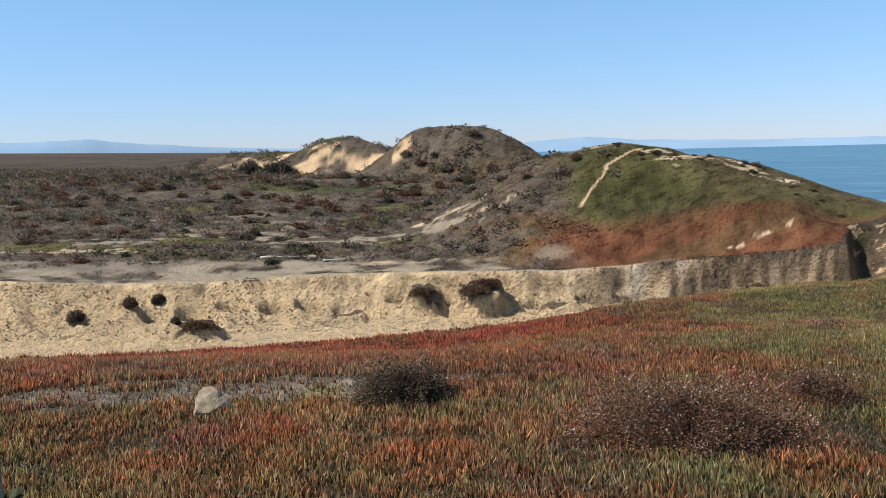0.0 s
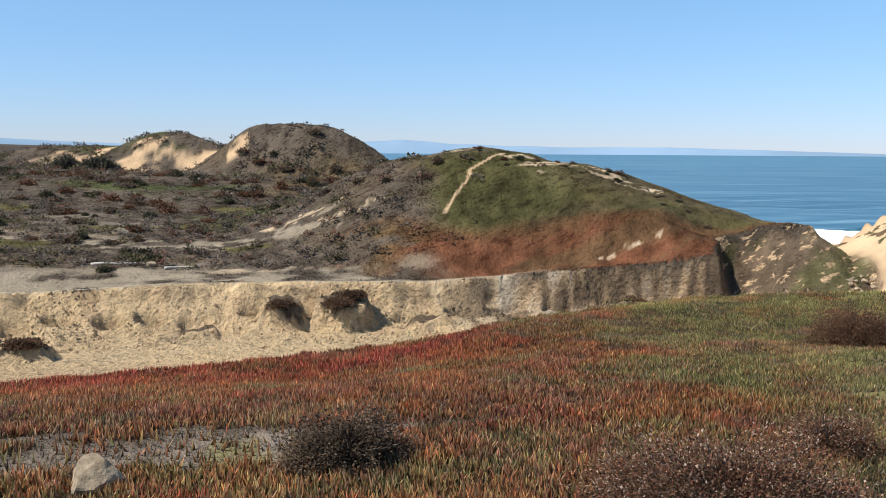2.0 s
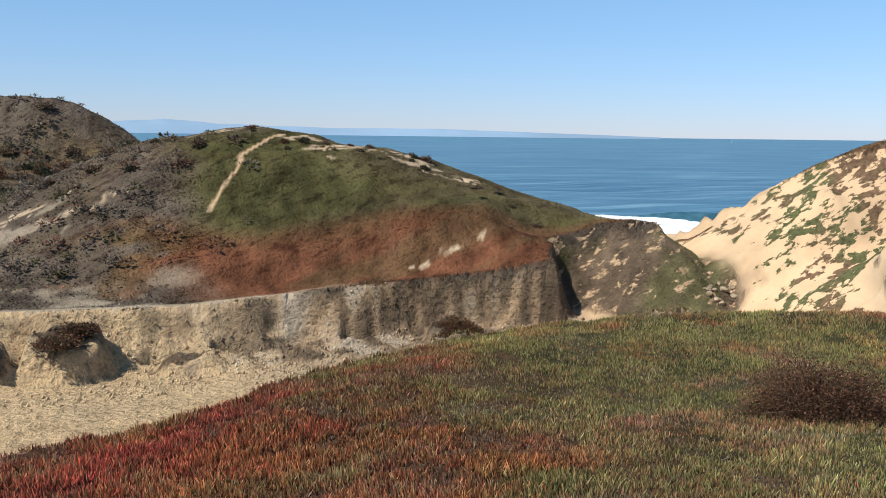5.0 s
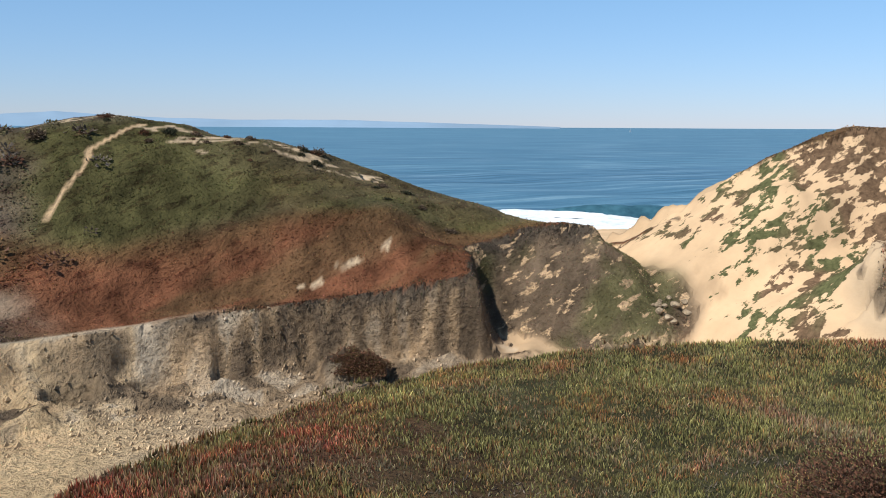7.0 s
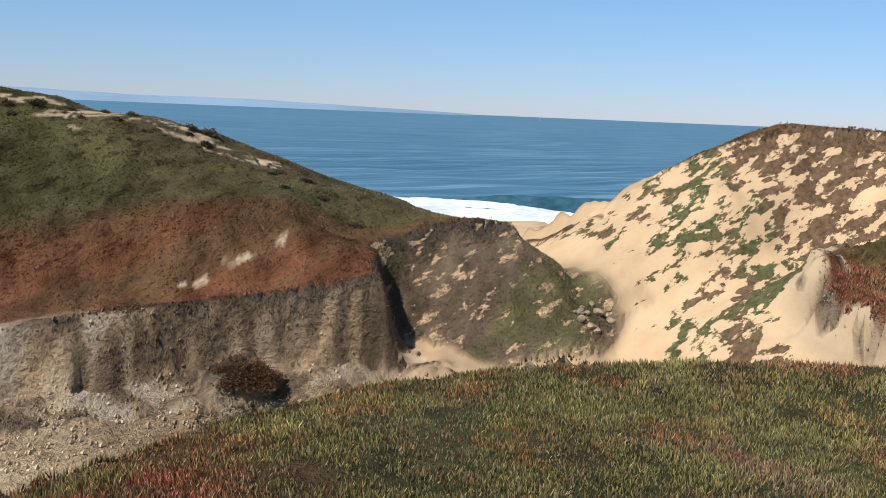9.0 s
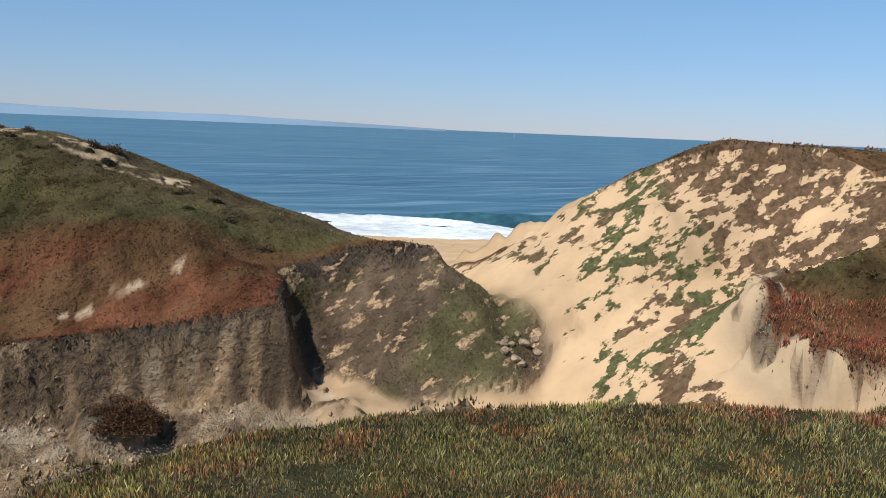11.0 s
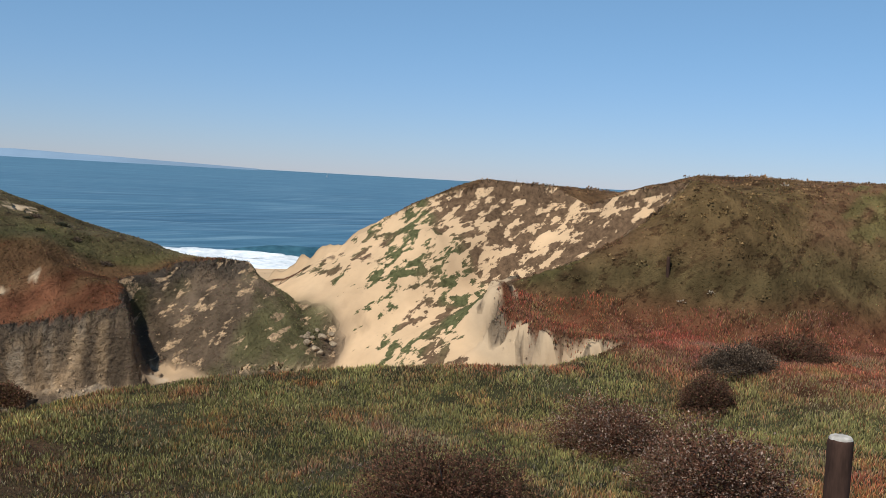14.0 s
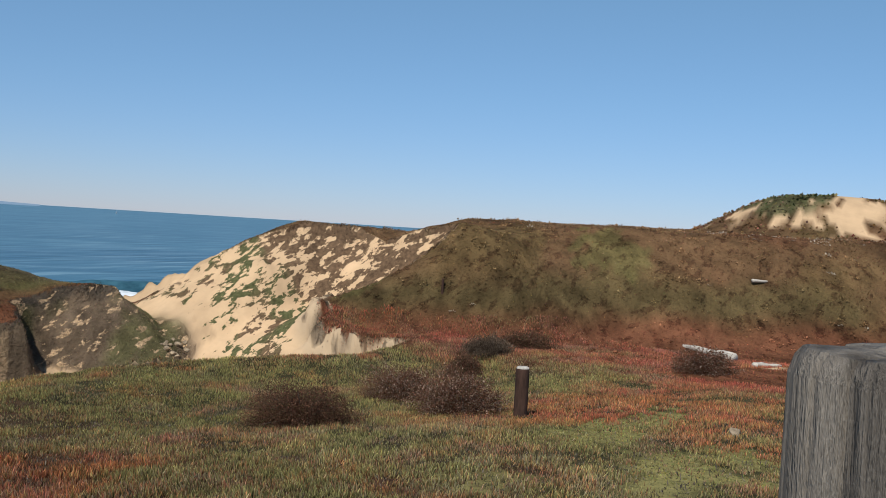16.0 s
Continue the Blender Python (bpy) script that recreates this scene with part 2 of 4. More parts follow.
def plain_north(x, y):
    z = 2.5 + 1.5 * smooth((y - 37) / 14) + 2.9 * smooth((y - 46) / 36) + .9 * smooth((y - 90) / 150) + .02 * np.maximum(0, -x - 5) + .06 * fbm(x, y, 5, 3)
    d, (rz,) = along(x, y, RIDGE)
    w = smooth(1 - d / 15) ** 1.1
    z = z + np.maximum(rz - z, 0) * w + .18 * w * fbm(x, y, 5, 4)
    z = z + (12.0 - z) * bump(x, y, 5.2, 87, 14, 11, 0, 1.6) + .9 * bump(x, y, 5.4, 87, 12, 11) * fbm(x, y, 3, 8)
    z = z + (11.4 - z) * bump(x, y, -6, 98, 15, 11, 0, 1.4) + .8 * bump(x, y, -6, 98, 16, 12) * fbm(x, y, 4, 9)
    z = z + (9.8 - z) * bump(x, y, -19, 106, 16, 12) * .9
    z = z - 4 * smooth((46 - inland(x, y)) / 14) * smooth((x - 14) / 5)
    return z + .3 * smooth(1 - np.hypot(x - 26.2, y - 36.6) / 3)


def land_south(x, y):
    z = 4.05 - (1.2 + .8 * smooth((8 - x) / 10)) * smooth((y - 4) / 15) * smooth((31 - x) / 6) + .10 * fbm(x, y, 5, 11) + .2 * fbm(x, y, 14, 12)
    z = z + .9 * smooth(1.05 - np.hypot((x + 8.1) / 2.2, (y + 5.4) / 2.2))
    foot = 32.5 + .72 * np.maximum(0, 20 - y) - .5 * np.maximum(y - 20, 0)
    rise = smooth((x - foot) / 12)
    z = z + 5.9 * rise + .25 * rise * fbm(x, y, 6, 13)
    z = z + (9.6 - z) * bump(x, y, 40.6, 23.2, 5, 5)
    z = z + (9.1 - z) * .9 * smooth(1 - along(x, y, SOUTH_EDGE[15:20])[0] / 9) * smooth((x - 34) / 3)
    return z + (13.7 - z) * bump(x, y, 80, 11, 14, 13)


def valley(x, y):
    """The height of the ravine's floor, with the sand that has drifted into its mouth."""
    return np.interp(.65 * x + .757 * y, [-30, 20, 31, 36, 39, 42, 50, 57, 80, 98, 104], [.9, .25, .3, .5, .9, 1.5, 2.0, 1.8, .8, .15, 0])


def height(x, y):
    x, y = np.asarray(x, float), np.asarray(y, float)
    wx = x + .55 * fbm(x, y, 2.2, 21) + .12 * grain(x, y, .6, 22)
    wy = y + .55 * fbm(x, y, 2.2, 23) + .12 * grain(x, y, .6, 24)
    inside = in_ravine(wx, wy)
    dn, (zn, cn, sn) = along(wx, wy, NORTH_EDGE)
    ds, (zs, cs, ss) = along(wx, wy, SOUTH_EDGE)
    south = ds < dn
    land = np.where(south, land_south(x, y), plain_north(x, y))
    near, edge = np.where(south, ds, dn), np.where(south, zs, zn)
    land = land + (edge - land) * (1 - smooth(near / 3.5))
    land = np.where(south & (x > 34) & (y > 26), np.minimum(land, edge + .03 * near), land)
    # flutes, ledges and gullies of the bank
    u = x + .5 * y + .9 * fbm(x, y, 3, 30)
    z_warp = .6 * grain(x, y, .8, 111)
    flute = np.abs(grain(u, .3 * y, 1.5, 31)) + .5 * np.abs(grain(u - y, .4 * y, .7, 32)) - .45
    face = smooth((dn - .1) / .7) * inside * smooth((24 - x) / 3) * smooth((15 - dn) / 4)
    dn = np.maximum(dn - face * smooth((21.5 - x) / 2) * (.27 * flute + .3 * fbm(x + z_warp, 1.5 * y, 1.1, 110, 3) + .16 * grain(u, .3 * y, .5, 38) + .55 * fbm(x, y, 2.6, 33) + .22 * fbm(x, y, .8, 36)), 0)
    scallop = smooth((ds - .1) / .4) * inside * smooth((x - 28) / 1) * smooth((33 - x) / 1) * smooth((28 - y) / 1)
    ds = np.maximum(ds - scallop * (.75 * np.abs(grain(.3 * x + y, .15 * x, .85, 28)) + .3 * grain(.3 * x + y, .2 * x, .4, 29)), 0)
    floor = valley(x, y)
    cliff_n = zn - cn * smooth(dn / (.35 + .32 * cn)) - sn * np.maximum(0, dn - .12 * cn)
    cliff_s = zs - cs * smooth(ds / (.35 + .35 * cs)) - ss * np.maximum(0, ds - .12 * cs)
    cut = np.maximum(cliff_n, cliff_s)
    cut = np.maximum(cut, floor) + .17 * np.exp(-2 * np.abs(cut - floor))
    cut = cut + face * (.34 * fbm(x, y, 1.9, 34) + .2 * fbm(x, y, .8, 35) + .12 * grain(x, y, .33, 37))
    for sx_, sy_, ra, rb, rise in SLUMPS:
        cut = cut + rise * smooth(2.2 * (1 - np.hypot((x - sx_) / ra, (y - sy_) / rb) + .3 * fbm(x, y, .9, 40)))
    for hx, hy in HOLLOWS:
        cut = cut - .9 * face * smooth(2.4 * (1 - np.hypot((x - hx) / 1.0, (y - hy) / .6)))
    z = np.where(inside, cut, land)
    c = inland(x, y)
    beach = np.where(c > 0, np.minimum(.03 * c, .3), .05 * c)
    return np.where(inside & (z < beach + 1.2), np.maximum(z, beach), beach + (np.maximum(z, beach) - beach) * smooth((c - 8) / 22))


# ---- ground ----
def steps(*runs):
    out = []
    for start, end, step in runs:
        out.append(np.arange(start, end - step * 0.5, step))
    return np.concatenate(out)


def far_lines(inner, edge, count=22):
    grow = np.geomspace(1, 4200 - abs(edge), count)
    return np.concatenate([(edge - grow)[::-1], inner]) if edge < 0 else np.concatenate([inner, edge + grow])


def grid_mesh(name, X, Y, Z):
    ny, nx = X.shape
    me = bpy.data.meshes.new(name)
    k = np.arange(nx * ny).reshape(ny, nx)
    quads = np.stack([k[:-1, :-1], k[:-1, 1:], k[1:, 1:], k[1:, :-1]], -1).reshape(-1, 4)
    me.vertices.add(nx * ny)
    me.vertices.foreach_set("co", np.stack([X, Y, Z], -1).astype(np.float32).ravel())
    me.loops.add(quads.size)
    me.loops.foreach_set("vertex_index", quads.astype(np.int32).ravel())
    me.polygons.add(len(quads))
    me.polygons.foreach_set("loop_start", np.arange(0, quads.size, 4, dtype=np.int32))
    me.polygons.foreach_set("use_smooth", np.ones(len(quads), bool))
    me.update(calc_edges=True)
    return me


def paint(me, name, rgb):
    at = me.attributes.new(name, "FLOAT_COLOR", "POINT")
    at.data.foreach_set("color", np.concatenate([rgb, np.ones((*rgb.shape[:-1], 1))], -1).astype(np.float32).ravel())


def blend(a, b, w):
    return a + (np.asarray(b) - a) * np.clip(w, 0, 1)[..., None]


SAND, PALE, RED, GREEN, OLIVE, SHRUB, DRY, LIME, BARE = [np.array(c) for c in ((.57, .395, .235), (.47, .385, .275), (.178, .075, .040), (.072, .086, .028), (.118, .083, .041), (.118, .093, .070), (.19, .152, .118), (.31, .275, .105), (.16, .115, .078))]
FOOTPATH = np.array([(8.6, 43.6, 0), (9.6, 45, 0), (10.3, 45.6, 0), (10.8, 46.2, 0), (11.0, 46.6, 0), (11.6, 47.1, 0), (12.9, 48.3, 0), (13.4, 48.5, 0)], float)
WASH = np.array([(-28, 44.5, 0), (-18, 46.5, 0), (-11, 45.8, 0), (-5.2, 46.2, 0), (-1, 47, 0), (1.5, 46.6, 0)], float)


def spot(x, y, cx, cy, rx, ry, rag=.5, seed=50):
    """A patch with a ragged edge: 1 inside, 0 outside."""
    return smooth(4 * (1 - np.hypot((x - cx) / rx, (y - cy) / ry) + rag * fbm(x, 2.5 * y, max(.5, .8 * min(rx, ry)), seed)))


def slope_shares(x, y, z):
    """Where the knob and the sand slopes of the ravine lie."""
    n1, n2 = fbm(x, y, 6, 41), fbm(x, y, 2.2, 42)
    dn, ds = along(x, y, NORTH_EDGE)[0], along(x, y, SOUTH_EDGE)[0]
    knob = smooth((30 - x) / 1.5) * smooth((ds - dn - .4) / 2) * smooth((x - 21.6 - .1 * n1) / 1.2) * smooth((z - valley(x, y) - .22 + .15 * n2) / .25)
    dune = np.maximum(smooth((ds - dn - 1.2) / -2), smooth((x - 30) / 1.5)) * smooth((x - 19.5) / 2.5) * (1 - knob)
    return knob, dune


def foot_of_dune(x, y, z):
    return smooth((29.2 - y + .8 * fbm(x, y, 2, 66)) / 1.4) * smooth((5.6 - z) / 1.0)


def bare_gully(x, y):
    return smooth(2.2 - along(x, y, SOUTH_EDGE[9:12])[0] / 1.0) * smooth((32.5 - x) / 1)


def flecks(x, y, z, c):
    """Colour and thickness of mats on the sand slope, bare sand on the knob, cushions on the rise."""
    n1, n2 = fbm(x, y, 6, 41), fbm(x, y, 2.2, 42)
    knob, dune = slope_shares(x, y, z)
    inside = in_ravine(x + .55 * fbm(x, y, 2.2, 21), y + .55 * fbm(x, y, 2.2, 23))
    tint = blend(np.broadcast_to(np.array((.088, .09, .04)), (*np.shape(x), 3)).copy(), np.array((.14, .085, .052)), .9 * smooth(.45 + 2.2 * n2 + 1.5 * n1 + (33 - y) / 14))
    foot = foot_of_dune(x, y, z)
    upper = (.54 + .11 * smooth((z - 4.4) / 2.4) + .3 * smooth((z - 8.4) / 1.2) + .25 * n1) * smooth((z - 1.6) / 1.6) * (1 - foot)
    thick = (upper + .66 * foot * smooth((z - valley(x, y) - .2) / .5)) * (1 - bare_gully(x, y)) * dune
    tint = blend(tint, SAND * .85, smooth(6 * (knob - .4)))
    thick = np.clip(np.maximum(thick, .36 * smooth(6 * (knob - .5))), 0, 1)
    # darker cushions among the plants of the rise and the plain
    plants = smooth((.5 - c.sum(-1)) / .1) * np.maximum(smooth((x - 27.5) / 3), smooth((y - 38) / 3))
    tint = np.where(inside[..., None], tint, c * np.array((.66, .60, .62)))
    return tint, np.where(inside, thick, .42 * plants)


def cover(x, y, z, steep):
    """The colour of what lies or grows on the ground, with shade painted on the ravine wall."""
    n1, n2, n3 = fbm(x, y, 6, 41), fbm(x, y, 2.2, 42), fbm(x * .35, y, 2.5, 43)
    inside = in_ravine(x + .55 * fbm(x, y, 2.2, 21), y + .55 * fbm(x, y, 2.2, 23))
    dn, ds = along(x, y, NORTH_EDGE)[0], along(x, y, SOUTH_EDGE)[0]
    c = np.broadcast_to(OLIVE, (*np.shape(x), 3)).copy()
    north = (dn < ds) & ~inside
    # the plain beyond the ravine
    p = blend(c, SHRUB, .5 + 1.3 * n1 + smooth((4 - x) / 12))
    p = blend(p, GREEN, .8 * smooth(3 * fbm(x * .5, y, 7, 44) - .5))
    p = blend(p, DRY, smooth(2.5 * (n3 + .1)) * smooth((45 - y) / 4) * smooth((4 - x) / 6))
    p = blend(p, PALE * .9, .85 * smooth(4 * (fbm(x * .35, y, 1.6, 46) - .02)) * smooth((43 - y) / 4) * smooth((1 - x) / 5))
    p = blend(p, DRY, .9 * smooth(4 * (n3 - .12)) * smooth((62 - y) / 9) * smooth((1 - x) / 4) * smooth((y - 49) / 3))
    p = blend(p, PALE * .8, .8 * smooth(1.5 - along(x, y + 3.2 * n1 + 1.5 * n2, WASH)[0] / 1.3) * smooth(-.2 + 6 * fbm(x, y * 2.2, .9, 84)))
    warm = smooth((x - 1 + 3 * n1 - .25 * (y - 42)) / 5) * smooth((45.4 - .26 * x - y + 1.2 * n1) / 2)
    p = blend(p, RED, warm * smooth(1.25 + 1.2 * n2))
    p = blend(p, OLIVE * 1.1, .75 * warm * smooth((11 - x) / 7 + n3))
    p = blend(p, OLIVE, .6 * warm * smooth(4 * fbm(x * .25, y, 1.6, 79) - .2))
    lush = smooth((x - 6.5 + 1.5 * n2) / 2.5) * smooth((y - 43.6 + .26 * x + 1.2 * n1) / 2) * (1 - smooth((y - 48.6 + 2 * n1) / 3))
    p = blend(p, np.array((.082, .076, .031)), lush * (1 - .6 * smooth((x - 13.5) / 6)))
    p = blend(p, SHRUB * 1.05, .8 * spot(x, y, 0, 42.2, 6, 2, .5))
    p = blend(p, SHRUB, .7 * spot(x, y, 5.4, 86, 10, 8) * smooth(1 + 2 * n1))
    for cx, cy, rx, ry in ((-10.7, 51.8, 2, 1.2), (-15.8, 46.6, 2.4, .9), (-20, 44.4, 2.4, .8), (-5.8, 52.2, 2.2, .9), (-26, 45, 3, 1), (-18.6, 59.7, 3, 1.2), (-3, 60, 3.4, 1.3), (-2.9, 45.2, 1.6, .5)):
        p = blend(p, LIME * .43, .85 * spot(x, y, cx, cy, rx, ry, .9, 48))
    for cx, cy, rx, ry in ((16.5, 46.9, 1.6, .7), (19.2, 45.4, 1.1, .7), (11.4, 50.2, 1.5, .3), (14.5, 48.2, 1, .25), (21.5, 43.3, 1.0, .3), (17.9, 37.7, 1.5, .14), (-3, 40.6, 2.2, .4), (3.4, 46.0, 1.8, .22), (0, 47.6, 1.8, .3), (-22, 44, 2.4, .4), (26.3, 35.7, .8, .3)):
        p = blend(p, SAND * .5 + PALE * .5, spot(x, y, cx, cy, 1.0 * rx, 1.25 * ry, 1.8, 51) * smooth(1 + 3 * fbm(x, y, .9, 69)))
    p = blend(p, SHRUB * .7, smooth((y - 96) / 30) * smooth((8 - x) / 10))
    p = blend(p, SAND, smooth(1.7 - along(x + .3 * n2, y, FOOTPATH)[0] / (.075 + .03 * n2)))
    for cx, cy, rx, ry in ((-12, 91, 3.4, 3.2), (-7, 89.8, 4, 1.7), (-2.8, 89.4, 3, 1.2), (-19, 98.5, 5, 2.2), (-3, 83, 1.1, 1.6)):
        p = blend(p, SAND, spot(x, y, cx, cy, rx, ry, .7, 52) * smooth(1.0 + 3.6 * fbm(x, y, 2.4, 53)))
    rough = blend(np.broadcast_to(PALE * .72, c.shape).copy(), SHRUB * .8, smooth(.5 + 3 * fbm(x * .6, y, 1.3, 107)))
    p = p + (rough - p) * (smooth((3.2 - dn + 2 * n2) / 1.5) * smooth((9 - x) / 4))[..., None]
    crust = smooth(1.8 - dn / (.24 + .2 * n2)) * smooth((14 - x + 3 * n2) / 3)
    p = blend(p, PALE, crust * (.6 + .7 * n3))
    c = np.where(north[..., None], p, c)
    # the near bank and the rise behind it
    # soil under the ice plant darkened, shade of the gaps in its colour
    s = blend(np.broadcast_to(np.array((.085, .046, .028)), c.shape).copy(), np.array((.058, .055, .027)), smooth((x - 9 + 5 * n1) / 6) + .8 * smooth((6 - y) / 4))
    s = blend(s, DRY, dry_bank(x, y))
    s = blend(s, LIME * .85, moss_bank(x, y))
    hill = smooth((x - 27.5) / 3)
    t = blend(np.broadcast_to(RED * .95, c.shape).copy(), np.array((.122, .088, .040)), smooth((z - 4.5 + .7 * n1 + .4 * n2) / 1.5))
    t = blend(t, np.array((.15, .088, .045)), smooth((z - 6.3 + 1.2 * n1 + .5 * n2) / 1.4))
    t = blend(t, np.array((.15, .115, .044)), .4 * smooth(2.5 * fbm(x, y * 1.6, 8, 45) - .1) * smooth((z - 6) / 2))
    t = blend(t, RED, .5 * smooth(2.5 * n1 - .1) * smooth((16 - y) / 8))
    t = blend(t, LIME * .42, .7 * spot(x, y, 44, 15.8, 2.6, 2, .8, 56) + .6 * spot(x, y, 33.6, 24.8, 1.4, .9, .8, 57))
    t = blend(t, SAND, spot(x, y, 37.6, 5.2, 1.6, .7, .7, 58))
    t = blend(t, SAND, (spot(x, y, 76, 11, 5, 4, 1.2, 67) + spot(x, y, 73, 7, 4, 3, 1.2, 68) + spot(x, y, 72, 16, 3, 3, 1.2, 70)) * smooth(1.2 + 4 * fbm(x, y, 3, 59)))
    t = blend(t, np.array((.10, .10, .045)), .95 * spot(x, y, 79, 13, 5, 3.5, 1.2, 108) + .9 * spot(x, y, 74, 12.5, 2.5, 2.5, 1.2, 109))
    t = blend(t, SAND * .9, smooth((y - 34 + n2) / 2) * smooth((x - 31) / 1))
    s = s + (t - s) * hill[..., None]
    c = np.where((~inside & ~north)[..., None], s, c)
    # the ravine, the gully and the sand slopes
    bank = smooth((13 - x) / 6) * smooth((12 - dn) / 4)
    r = blend(blend(np.broadcast_to(SAND, c.shape).copy(), np.array((.63, .46, .27)), bank), PALE, .55 * smooth((x - 4) / 10) * smooth((24 - x) / 4) + .25 * n2)
    # steep wall darkened: brown earth, and the wall's shade painted into the colour
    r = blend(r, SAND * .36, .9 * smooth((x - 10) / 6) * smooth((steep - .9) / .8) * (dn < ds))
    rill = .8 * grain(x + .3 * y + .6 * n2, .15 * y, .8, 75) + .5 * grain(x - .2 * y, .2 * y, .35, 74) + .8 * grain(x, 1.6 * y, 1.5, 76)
    # floor at the wall's foot: browner rubble, the cliff's shadow mixed into its colour
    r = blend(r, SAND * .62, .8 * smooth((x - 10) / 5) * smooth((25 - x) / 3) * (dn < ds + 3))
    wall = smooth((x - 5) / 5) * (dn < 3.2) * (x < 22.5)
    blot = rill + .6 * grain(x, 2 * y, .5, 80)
    # pale and dark rills, darker eastward with more of that painted shade
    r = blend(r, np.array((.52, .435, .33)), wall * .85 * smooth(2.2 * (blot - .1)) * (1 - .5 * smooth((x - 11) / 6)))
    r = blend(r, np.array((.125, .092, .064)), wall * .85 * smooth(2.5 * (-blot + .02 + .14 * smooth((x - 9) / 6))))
    r = blend(r, SAND * .95, .5 * smooth(4 * (fbm(x, y, 1.2, 77) - .1)) * smooth((6 - dn) / 3) * (dn < ds))
    for sx_, sy_, ra, rb, rise in SLUMPS:
        r = blend(r, np.array((.10, .072, .05)), .95 * spot(x, y, sx_ - .1 * ra, sy_ + .1, .62 * ra, .6 * rb, 1.4, 87))
        r = blend(r, PALE * .6, .6 * spot(x, y, sx_, sy_, 1.0 * ra, rb, 1.2, 86) * smooth(3 * fbm(x, y, .5, 85)))
    knob, dune = slope_shares(x, y, z)
    kn = blend(np.broadcast_to(np.array((.15, .108, .072)), c.shape).copy(), np.array((.105, .10, .044)), .8 * smooth(.1 + 2.5 * n2 + (3.2 - z) / 3))
    r = r + (kn - r) * knob[..., None]
    du = np.broadcast_to(SAND, c.shape)
    r = r + (du - r) * dune[..., None]
    drip = smooth(5 * (grain(.4 * x + y + .3 * n2, .2 * x, .3, 64) - .1)) * smooth(2.2 - (ds + .5 * grain(x, y, .6, 27)) / .4) * (x > 28) * (x < 32.5)
    r = blend(r, np.array((.45, .335, .215)), .9 * smooth(2.2 - ds / .8) * (x > 28) * (x < 32.5) * (y < 27.5))
    r = blend(r, SHRUB * .8, .7 * drip)
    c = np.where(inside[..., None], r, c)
    # plants overhang the edges
    c = blend(c, SHRUB * .8, inside * smooth(2 - dn / .15) * smooth((x - 11.5 + 2 * n1) / 2) * smooth((28.4 - x) / 1))
    c = blend(c, RED * .7, inside * smooth(2 - (ds + .08 * grain(x + y, x, .7, 26)) / .1) * (x > 28) * (x < 33))
    c = c * (1 + np.where(c.sum(-1) < .5, .6, .08) * fbm(x, y, .6, 47) + np.where(c.sum(-1) < .5, .45, .05) * fbm(x, y, 2.6, 49))[..., None]
    d = inland(x, y)
    return blend(c, SAND, smooth((14 - d) / 3) * (z < 1.0))


def moss_bank(x, y):
    """Low bright green turf between the ice plants."""
    return np.clip(spot(x, y, 17.4, 5.0, 2.3, 1.3, 1.0, 54) + spot(x, y, 20.6, 4.8, 2.4, 1.0, 1.2, 57) + spot(x, y, 14.6, 1.6, 3.2, 1.4, 1.2, 55) + .8 * spot(x, y, 10.6, 4.7, 1.4, .6, 1.0, 58) + .6 * spot(x, y, -3.4, 3.2, .9, .4, 1.0, 56), 0, 1)


def dry_bank(x, y):
    """Bare, litter-strewn places on the near bank."""
    return np.clip(spot(x, y, -4.3, 3.9, 3.2, 1.7, .9, 71) + spot(x, y, -8.6, 3.4, 2.4, 1.5, .9, 72) + .5 * spot(x, y, -5.6, 7.4, 2.2, .6, .9, 73) + .5 * spot(x, y, 20, 2.2, 1.4, .8, .9, 74), 0, 1)


gx = far_lines(far_lines(steps((-60, -28, .9), (-28, -14, .22), (-14, 26, .15), (26, 52, .17), (52, 56, .4), (56, 112, 1.0), (112, 113, 1)), -61), 113)
gy = far_lines(far_lines(steps((-30, 6, .7), (6, 14, .4), (14, 22, .28), (22, 29, .22), (29, 39, .14), (39, 62, .22), (62, 80, .38), (80, 145, .75), (145, 146, 1)), -31), 146)
GX, GY = np.meshgrid(gx, gy)
GZ = height(GX, GY)
steepness = np.hypot(np.gradient(GZ, axis=1) / np.gradient(GX, axis=1), np.gradient(GZ, axis=0) / np.gradient(GY, axis=0))
me = grid_mesh("ground", GX, GY, GZ)
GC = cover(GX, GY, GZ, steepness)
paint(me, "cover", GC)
tint, thick = flecks(GX, GY, GZ, GC)
paint(me, "fleck_tint", tint)
paint(me, "fleck_share", np.repeat(thick[..., None], 3, -1))
bank = in_ravine(GX, GY) * smooth((22 - GX) / 2) * smooth((15 - along(GX, GY, NORTH_EDGE)[0]) / 2)
paint(me, "crumble", np.repeat(np.maximum(np.maximum(bank, .5 * (GX < 21)), .06 + .45 * smooth((.75 - GC.sum(-1)) / .3))[..., None], 3, -1))
me.materials.append(GROUND)
tagged(new("ground", me), "sandy coastal ground with red and green ground cover", "ground", kind="structure")

# ---- sea ----
sx = np.concatenate([np.linspace(-4300, -200, 14), np.linspace(-180, 20, 41), np.arange(21.5, 230, 1.5), np.linspace(232, 4300, 30)])
sy = np.concatenate([np.linspace(-2500, -100, 10), np.linspace(-80, 20, 30), np.arange(21.5, 260, 1.5), np.linspace(262, 4300, 30)])
SX, SY = np.meshgrid(sx, sy)
off = -inland(SX, SY)
rows = off + 4 * fbm(SX, SY, 40, 81)
